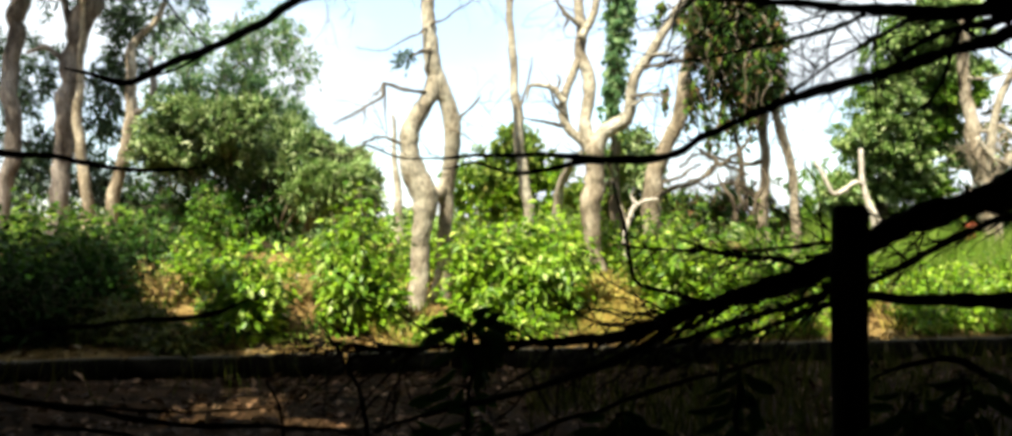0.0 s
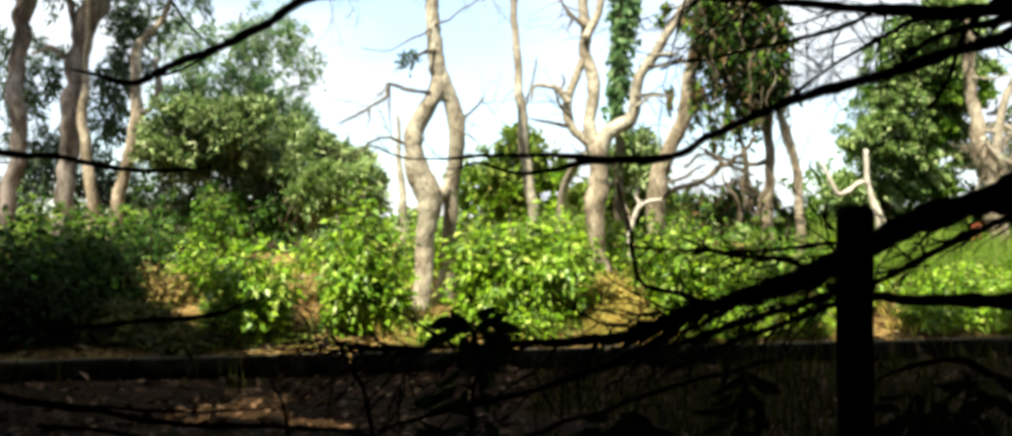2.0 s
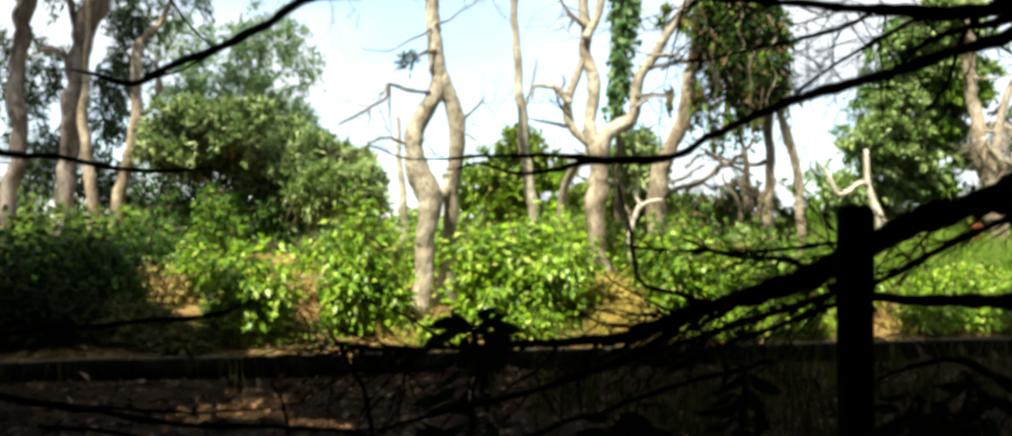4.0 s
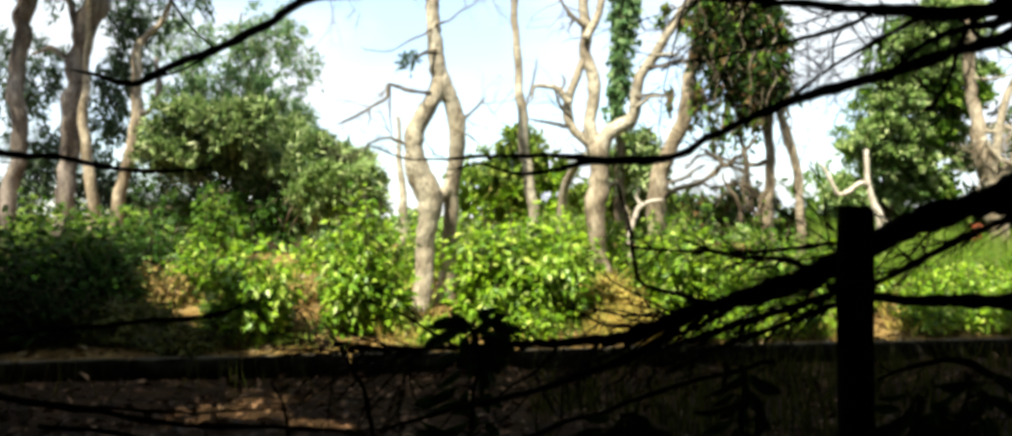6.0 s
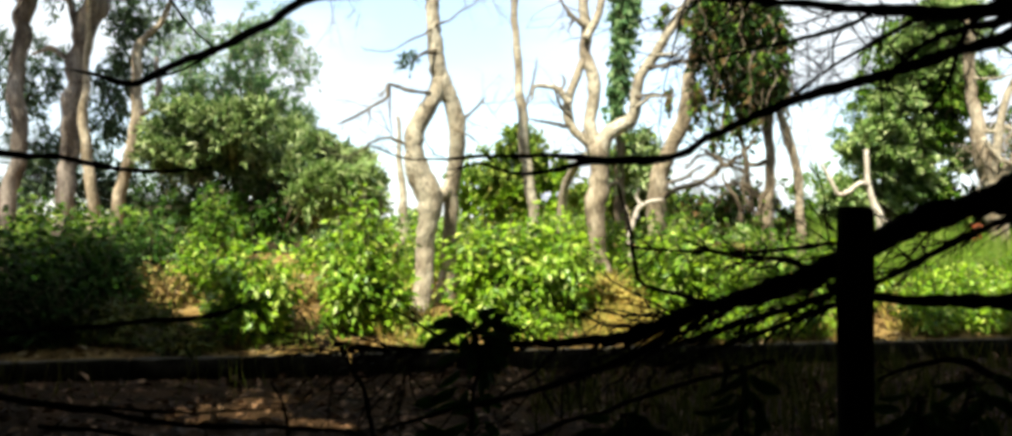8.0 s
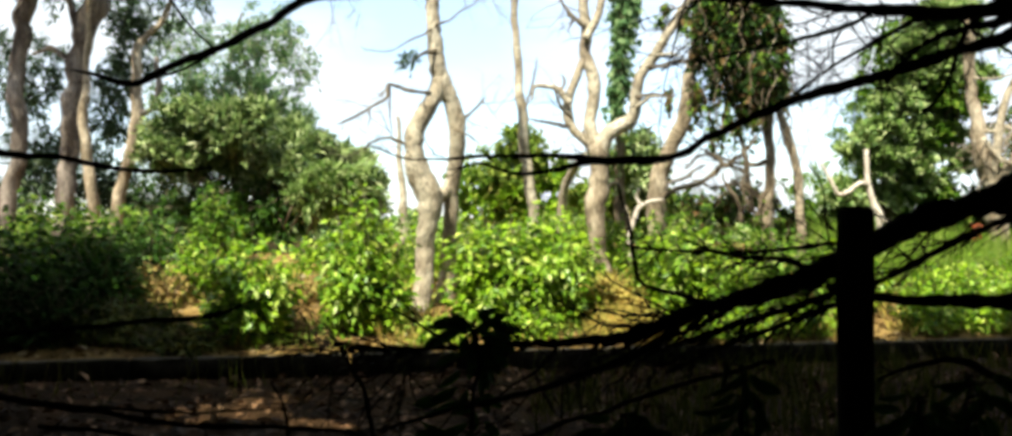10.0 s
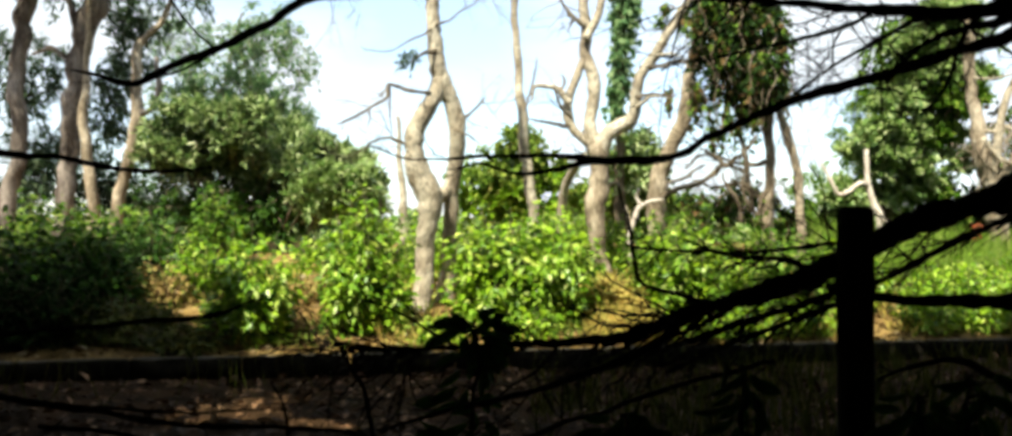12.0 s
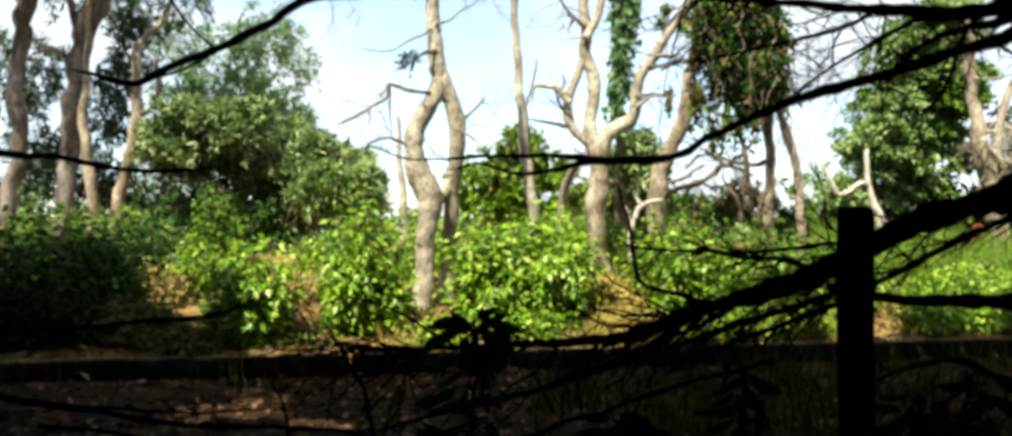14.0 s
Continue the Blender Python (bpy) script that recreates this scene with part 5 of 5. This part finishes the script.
    bows = [
        ("limb", [(-3.25, 2.3, 3.4, 0.05), (-2.0, 3.0, 3.3, 0.03), (-0.528, 3.2, 2.438, 0.0177), (-0.74, 3.2, 2.292, 0.0177), (-0.905, 3.2, 2.19, 0.0165), (-1.07, 3.2, 2.108, 0.0153), (-1.235, 3.2, 2.051, 0.013), (-1.348, 3.2, 1.99, 0.013), (-1.47, 3.2, 2.018, 0.0071), (-1.588, 3.2, 2.042, 0.0035)], 4, 0.2, (-0.6, 0, -0.3), 0.003),
        ("branch", [(-1.058, 3.2, 2.103, 0.0059), (-1.093, 3.2, 2.143, 0.0047), (-1.176, 3.2, 2.226, 0.0047), (-1.247, 3.2, 2.32, 0.0047)], 3, 0.12, (-0.4, 0, 0.3), 0.002),
        ("branch", [(-1.07, 3.2, 2.099, 0.0059), (-1.164, 3.2, 2.047, 0.0047), (-1.258, 3.2, 2.018, 0.0047), (-1.317, 3.2, 1.995, 0.0047)], 0, 0.1, (0, 0, 1), 0.002),
        ("limb", [(-3.4, 2.25, 1.9, 0.04), (-1.997, 3, 1.772, 0.0155), (-1.732, 3, 1.725, 0.0133), (-1.511, 3, 1.703, 0.0099), (-1.29, 3, 1.663, 0.0088), (-1.135, 3, 1.659, 0.0055), (-1.003, 3, 1.672, 0.0033)], 5, 0.12, (0.7, 0, 0.2), 0.002),
        ("limb", [(-3.4, 2.25, 0.95, 0.04), (-1.997, 3, 0.943, 0.0155), (-1.732, 3, 0.89, 0.0133), (-1.467, 3, 0.855, 0.011), (-1.202, 3, 0.806, 0.0099), (-0.892, 3, 0.789, 0.0088), (-0.583, 3, 0.771, 0.0066), (-0.406, 3, 0.722, 0.0044)], 10, 0.2, (0.8, 0, -0.2), 0.003),
        ("branch", [(-0.637, 3.1, 1.119, 0.0023), (-0.58, 3.1, 1.027, 0.0046), (-0.516, 3.1, 0.929, 0.0068), (-0.484, 3.1, 0.833, 0.008), (-0.461, 3.1, 0.674, 0.0091)], 3, 0.1, (-0.3, 0, 0.6), 0.002),
        ("branch", [(-0.831, 3.1, 0.925, 0.0034), (-0.794, 3.1, 0.856, 0.0046), (-0.776, 3.1, 0.788, 0.0057), (-0.767, 3.1, 0.674, 0.0068)], 2, 0.1, (-0.3, 0, 0.6), 0.002),
        ("branch", [(-1.599, 3, 0.789, 0.0088), (-1.378, 3, 0.771, 0.0088), (-1.113, 3, 0.722, 0.0066)], 3, 0.15, (0.8, 0, 0.1), 0.003),
        ("branch", [(-1.467, 3, 0.859, 0.0055), (-1.29, 3, 0.846, 0.0055), (-1.025, 3, 0.842, 0.0044), (-0.804, 3, 0.851, 0.0033)], 4, 0.12, (0.8, 0, 0.1), 0.002),
        ("limb", [(-3.4, 2.25, 1.15, 0.03), (-2.051, 3.3, 1.058, 0.0109), (-1.711, 3.3, 1.082, 0.0097), (-1.443, 3.3, 1.106, 0.0085), (-1.225, 3.3, 1.123, 0.0097), (-1.091, 3.3, 1.138, 0.0097), (-0.982, 3.3, 1.174, 0.0049), (-0.885, 3.3, 1.199, 0.0024)], 4, 0.12, (0.7, 0, 0.4), 0.002),
    ]
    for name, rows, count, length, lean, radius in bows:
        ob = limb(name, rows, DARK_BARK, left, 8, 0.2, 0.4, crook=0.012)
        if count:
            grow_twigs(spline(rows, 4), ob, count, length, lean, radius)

    def crown(parent, x0, x1, count):
        x, y, z = rng.uniform(x0, x1, count), rng.uniform(-6, 9, count), rng.uniform(3.3, 5.0, count)
        foot = x + 0.321 * z                                   # where the light past this leaf meets the ground
        # The unseen crown is cut to where its shadow edge should fall
        reach = np.where(foot < -4.35, 12.4, np.where(foot < -3.95, 11.0, np.where(foot < -3.35, 9.6, np.where(foot < -2.5, 9.25, np.where(foot > 2.5, np.where(foot > 4.6, 9.25, 8.95) + 0.22 * np.sin(foot * 4.3), np.where(foot > 1.6, 8.8, 8.72)) + 0.155 * foot))))
        edge = reach - 0.595 * z + 0.12 * np.sin(x * 2.3) + 0.08 * np.sin(x * 7.1)
        # Holes are set where sun patches should land on the path
        hole = np.zeros(count, bool)
        for hx, hy, hr in ((-2.35, 7.55, 0.36), (-1.75, 7.35, 0.34), (-2.05, 6.95, 0.56), (-1.75, 6.65, 0.5), (-1.25, 6.3, 0.5), (-2.35, 6.5, 0.36), (-0.85, 7.4, 0.3)):
            hole |= (foot - hx) ** 2 + (1.6 * (y + 0.595 * z - hy)) ** 2 < (hr * rng.uniform(0.6, 1.25, count)) ** 2   # gaps between the leaves
        top = 4.55 + 0.5 * np.sin(1.3 * x + 0.4) * np.sin(1.1 * y) + 0.25 * np.sin(2.9 * x) * np.sin(2.3 * y + 1)
        ok = (y < edge) & (z < top) & ~hole & (z > 1.72 + 0.25 * y)
        pos = np.stack([x, y, z], 1)[ok]
        n = len(pos)
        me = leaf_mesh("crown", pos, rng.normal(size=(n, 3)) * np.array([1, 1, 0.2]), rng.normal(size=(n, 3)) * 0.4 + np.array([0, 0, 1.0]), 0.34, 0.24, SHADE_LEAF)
        link_part("crown", me, parent, "unseen dense dark overhead crown", None, "stuff")
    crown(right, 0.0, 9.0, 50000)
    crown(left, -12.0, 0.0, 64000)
    # Unseen limbs that carry the added crowns
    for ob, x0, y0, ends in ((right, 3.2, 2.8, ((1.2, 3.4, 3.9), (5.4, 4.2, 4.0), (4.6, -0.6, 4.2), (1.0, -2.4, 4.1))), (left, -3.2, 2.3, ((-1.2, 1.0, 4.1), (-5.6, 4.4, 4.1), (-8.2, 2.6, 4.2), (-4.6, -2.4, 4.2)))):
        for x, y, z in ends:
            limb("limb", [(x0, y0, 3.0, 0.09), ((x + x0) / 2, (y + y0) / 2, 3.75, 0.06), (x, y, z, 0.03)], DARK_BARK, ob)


def build_blocking_thicket():
    """Unseen dense undergrowth added round and behind the camera to block light from the shaded place."""
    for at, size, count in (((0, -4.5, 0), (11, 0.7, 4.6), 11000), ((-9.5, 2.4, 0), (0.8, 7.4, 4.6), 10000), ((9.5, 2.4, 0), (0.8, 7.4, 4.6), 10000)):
        ob = thing("thicket", at, "unseen dark undergrowth blocking light round the camera", "undergrowth", "undergrowth")
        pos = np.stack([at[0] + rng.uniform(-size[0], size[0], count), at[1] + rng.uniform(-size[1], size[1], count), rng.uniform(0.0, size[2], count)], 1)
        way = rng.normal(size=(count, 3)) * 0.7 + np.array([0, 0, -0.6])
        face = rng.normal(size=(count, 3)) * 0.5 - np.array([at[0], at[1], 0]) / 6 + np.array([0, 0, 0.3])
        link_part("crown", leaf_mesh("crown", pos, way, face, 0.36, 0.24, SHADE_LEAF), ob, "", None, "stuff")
        bm = bmesh.new()
        for i in range(24):
            p = pos[rng.integers(count)]
            tube(bm, [(p[0], p[1], -0.05, 0.03), (p[0] + 0.1, p[1], 1.2, 0.02), (p[0], p[1] + 0.1, 2.6, 0.008)], 5)
        part("stem", bm, DARK_BARK, ob, "", None, "stuff")


def leaf_shape(length, width):
    """One large leaf with a folded midrib, a pointed tip and a curved blade."""
    bm = bmesh.new()
    rows = []
    for i in range(7):
        t = i / 6
        w = width * 0.5 * (math.sin(math.pi * min(1, t * 0.94 + 0.05)) ** 0.75)
        z = -0.25 * length * t * t
        rows.append([bm.verts.new((s * w, t * length, z + abs(s) * w * 0.25)) for s in (-1, 0, 1)])
    for a, b in zip(rows, rows[1:]):
        for k in range(2):
            bm.faces.new((a[k], a[k + 1], b[k + 1], b[k]))
    me = bpy.data.meshes.new("leaf")
    bm.to_mesh(me)
    bm.free()
    # Leaf tone already dimmed as shade
    me.materials.append(DIMMED_LEAF)
    return me


def build_saplings():
    big, small = leaf_shape(0.105, 0.042), leaf_shape(0.08, 0.034)
    plants = [
        ("broad-leaved sapling in deep shade beside the branch", (-0.11, 3, 1.14), [(-0.083, 1.138, 195), (-0.05, 1.149, 190), (0.011, 1.153, -12), (0.044, 1.135, -22), (0.0, 1.12, 20), (-0.02, 1.11, 160), (0.02, 1.10, -5), (0.05, 1.09, -35), (0.0, 1.10, 265), (0.03, 1.11, 300), (-0.022, 1.098, 250), (0.011, 1.065, 290), (-0.039, 1.043, 215), (0.033, 1.054, -60), (-0.011, 1.01, 270), (-0.05, 0.976, 230), (0.017, 0.976, 300), (-0.022, 0.921, 250), (0.028, 0.899, -70), (-0.061, 0.866, 210), (0, 0.833, 270), (-0.039, 0.789, 230), (0.039, 0.8, -50), (-0.094, 0.778, 190)]),
        ("drooping long-leaved sapling in deep shade", (0.73, 2.7, 1.05), [(0, 1.039, 250), (-0.01, 1.009, 225), (0.015, 1.019, -45), (0, 0.999, 275), (-0.02, 0.939, 230), (0.03, 0.959, -60), (0.005, 0.919, 265), (-0.03, 0.88, 215), (0.04, 0.88, -40), (-0.01, 0.85, 250), (0.02, 0.84, -75)]),
        ("dark leafy sapling beside the fence post", (1.42, 2.7, 1.03), [(-0.03, 0.999, 200), (0, 1.009, 240), (0.03, 0.999, -60), (0.045, 0.959, -30), (-0.02, 0.939, 220), (0.01, 0.919, 265), (-0.05, 0.89, 195), (0.035, 0.88, -50), (-0.01, 0.86, 235), (-0.07, 0.85, 205), (0.06, 0.9, -80), (0.055, 1.019, -20)]),
        ("dark leafy sapling in the shade of the post", (1.22, 2.6, 0.98), [(-0.019, 0.97, 200), (0.005, 0.975, 250), (0.029, 0.96, -40), (-0.029, 0.922, 215), (0.019, 0.922, 280), (0.043, 0.912, -30), (-0.01, 0.893, 240), (-0.043, 0.884, 200), (0.029, 0.874, -60), (0.005, 0.864, 265)]),
        ("dark creeping plant low in the shade", (0.34, 2.6, 0.92), [(-0.029, 0.903, 190), (0, 0.912, 250), (0.029, 0.903, -20), (-0.014, 0.874, 220), (0.014, 0.868, -60), (0.048, 0.874, -10)]),
    ]
    chance = np.random.default_rng(21)
    for label, (x, y, top), leaves in plants:
        ob = thing("sapling", (x, y, 0), label, "sapling", "saplings in the shade")
        limb("stem", [(x + 0.02, y, -0.05, 0.012), (x - 0.02, y, 0.5, 0.009), (x + 0.01, y, top - 0.1, 0.006), (x, y, top, 0.003)], DARK_BARK, ob, 6)
        leaves = leaves + [(dx + chance.uniform(-0.045, 0.045), z - chance.uniform(-0.015, 0.06), a + chance.uniform(-30, 30)) for dx, z, a in leaves]
        bm = bmesh.new()
        for k, (dx, z, a) in enumerate(leaves):
            lf = new("leaf", big if k % 2 else small)
            lf.parent = ob
            # each blade hangs at its own angle and is tipped about its midrib
            lf.matrix_basis = Matrix.Translation((dx, chance.uniform(-0.05, 0.05), z)) @ Matrix.Rotation(radians(-a), 4, "Y") @ Matrix.Rotation(radians(-90), 4, "Z") @ Matrix.Rotation(radians(chance.uniform(40, 110)), 4, "Y")
            tube(bm, [(x, y, z - 0.012, 0.004), (x + dx / 2, y, z - 0.004, 0.003), (x + dx, y, z, 0.003)], 4)
        part("petiole", bm, DARK_BARK, ob, "", None, "stuff")


def build_flower_clump():
    ob = thing("flowering_plant", (7.18, 13.4, 0.89), "small orange-red flowering plant in the grass", "plant")
    x, y, z = ORIGIN[ob.name]
    limb("stem", [(x, y, z - 0.3, 0.01), (x + 0.02, y, z + 0.1, 0.008), (x, y, z + 0.45, 0.004)], BROWN_BARK, ob, 5)
    foliage("flower", ob, (x, y, z + 0.42), (0.14, 0.1, 0.10), 10, 9, 0.10, 0.06, 0.045, RED_FLOWER, 0.2, 0.3)


# ---- what moves: a slow gust leans the two airy crowns over, and foliage stirs a little ----
GUST = [(0.0, 0.0), (2.5, 0.0), (3.2, 0.05), (4.5, 0.3), (5.5, 0.48), (6.5, 0.52), (7.2, 0.65), (7.8, 0.95), (9.0, 1.0), (14.0, 1.0)]


def motions():
    for k, (ob, amount, lean) in enumerate(SWAY):
        x, y, z = ob.location
        p, q = 0.9 * k, 1.7 * k
        rows = []
        for i in range(29):
            t = i * 0.5
            rest = 1 - float(np.interp(t, [g[0] for g in GUST], [g[1] for g in GUST]))
            stir = 0.004 * amount * (math.sin(1.3 * t + p) + 0.6 * math.sin(2.9 * t + q))
            a = 0.5 * amount * (math.sin(0.9 * t + p) + 0.6 * math.sin(2.3 * t + q))
            rows.append((t, pose(x + lean[0] * rest + stir, y, z + lean[1] * rest, 0.4 * a, a, 0)))
        walk(ob, rows)


build_ground()
build_kerb()
scatter("leaf_litter", "dry brown fallen leaves strewn under the trees", "fallen leaves", -6, 7, 5.0, 9.9, 7000, 0.11, 0.05, SHADED_LITTER, False, lambda x, y: y < kerb_line(x) - 0.15)
scatter("weed_stalks", "thin dry weed stalks standing before the kerb", "weeds", -5.0, 4.5, 6.4, 9.2, 800, 0.42, 0.007, UNDER_LEAF, True, lambda x, y: kerb_line(x) - 1.6 < y < kerb_line(x) - 0.12 and noise.noise((x * 1.7, y, 2)) > 0.0)
scatter("shade_grass", "thin dull olive grass growing through the leaf litter", "grass", 0.2, 6.0, 5.2, 9.6, 4400, 0.24, 0.012, UNDER_LEAF, True, lambda x, y: y < kerb_line(x) - 0.5 and noise.noise((x * 1.2, y * 1.2, 6)) > -0.15)
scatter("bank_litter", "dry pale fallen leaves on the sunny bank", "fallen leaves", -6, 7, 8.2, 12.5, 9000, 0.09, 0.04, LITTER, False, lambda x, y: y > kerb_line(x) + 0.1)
scatter("dry_grass", "yellow dry grass tufts on the bank", "grass", -4.6, 6.5, 8.6, 12.6, 9000, 0.20, 0.012, STRAW, True, lambda x, y: y > kerb_line(x) + 0.15 and noise.noise((x * 1.3, y * 1.3, 9)) > 0.05)
scatter("green_grass", "tall bright green grass on the far bank", "grass", 4.6, 11.5, 11.6, 16.5, 20000, 0.5, 0.025, GRASS, True)
scatter("short_grass", "short green and straw-coloured grass on the bank", "grass", -4.4, 6.5, 8.6, 12.5, 9000, 0.13, 0.014, GRASS, True, lambda x, y: y > kerb_line(x) + 0.2 and noise.noise((x * 1.1, y * 1.1, 4)) > -0.05)
scatter("mound_grass", "yellowing grass on the open soil mound", "grass", 0.85, 1.9, 9.1, 11.2, 1900, 0.15, 0.02, STRAW, True)
build_forked_tree()
build_slim_trees()
build_pale_tree()
build_ivy_trunk()
build_vine_tree()
build_strands()
build_right_tree()
build_left_trees()
build_dark_tree()
build_feathery_tree()
build_back_shrubs()
build_far_wood()
for x, y, height, width, shoots, per, leaf, material, label, single in BUSHES:
    if material == BUSH_LEAF and height > 0.6:               # the sunny bushes are the densest
        shoots, per, leaf = int(shoots * 1.3), int(per * 1.2), leaf * 0.92
    bush(x, y, height, width, shoots, per, leaf, material, label, single=single)
# Two plants whose near-black leaf colour carries the deep shade
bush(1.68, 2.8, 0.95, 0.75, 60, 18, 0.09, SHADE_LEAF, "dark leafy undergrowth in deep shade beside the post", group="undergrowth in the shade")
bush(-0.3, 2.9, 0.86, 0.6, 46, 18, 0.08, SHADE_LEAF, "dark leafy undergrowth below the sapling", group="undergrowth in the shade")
build_flower_clump()
build_post()
build_shade_trees()
build_blocking_thicket()
build_saplings()
motions()
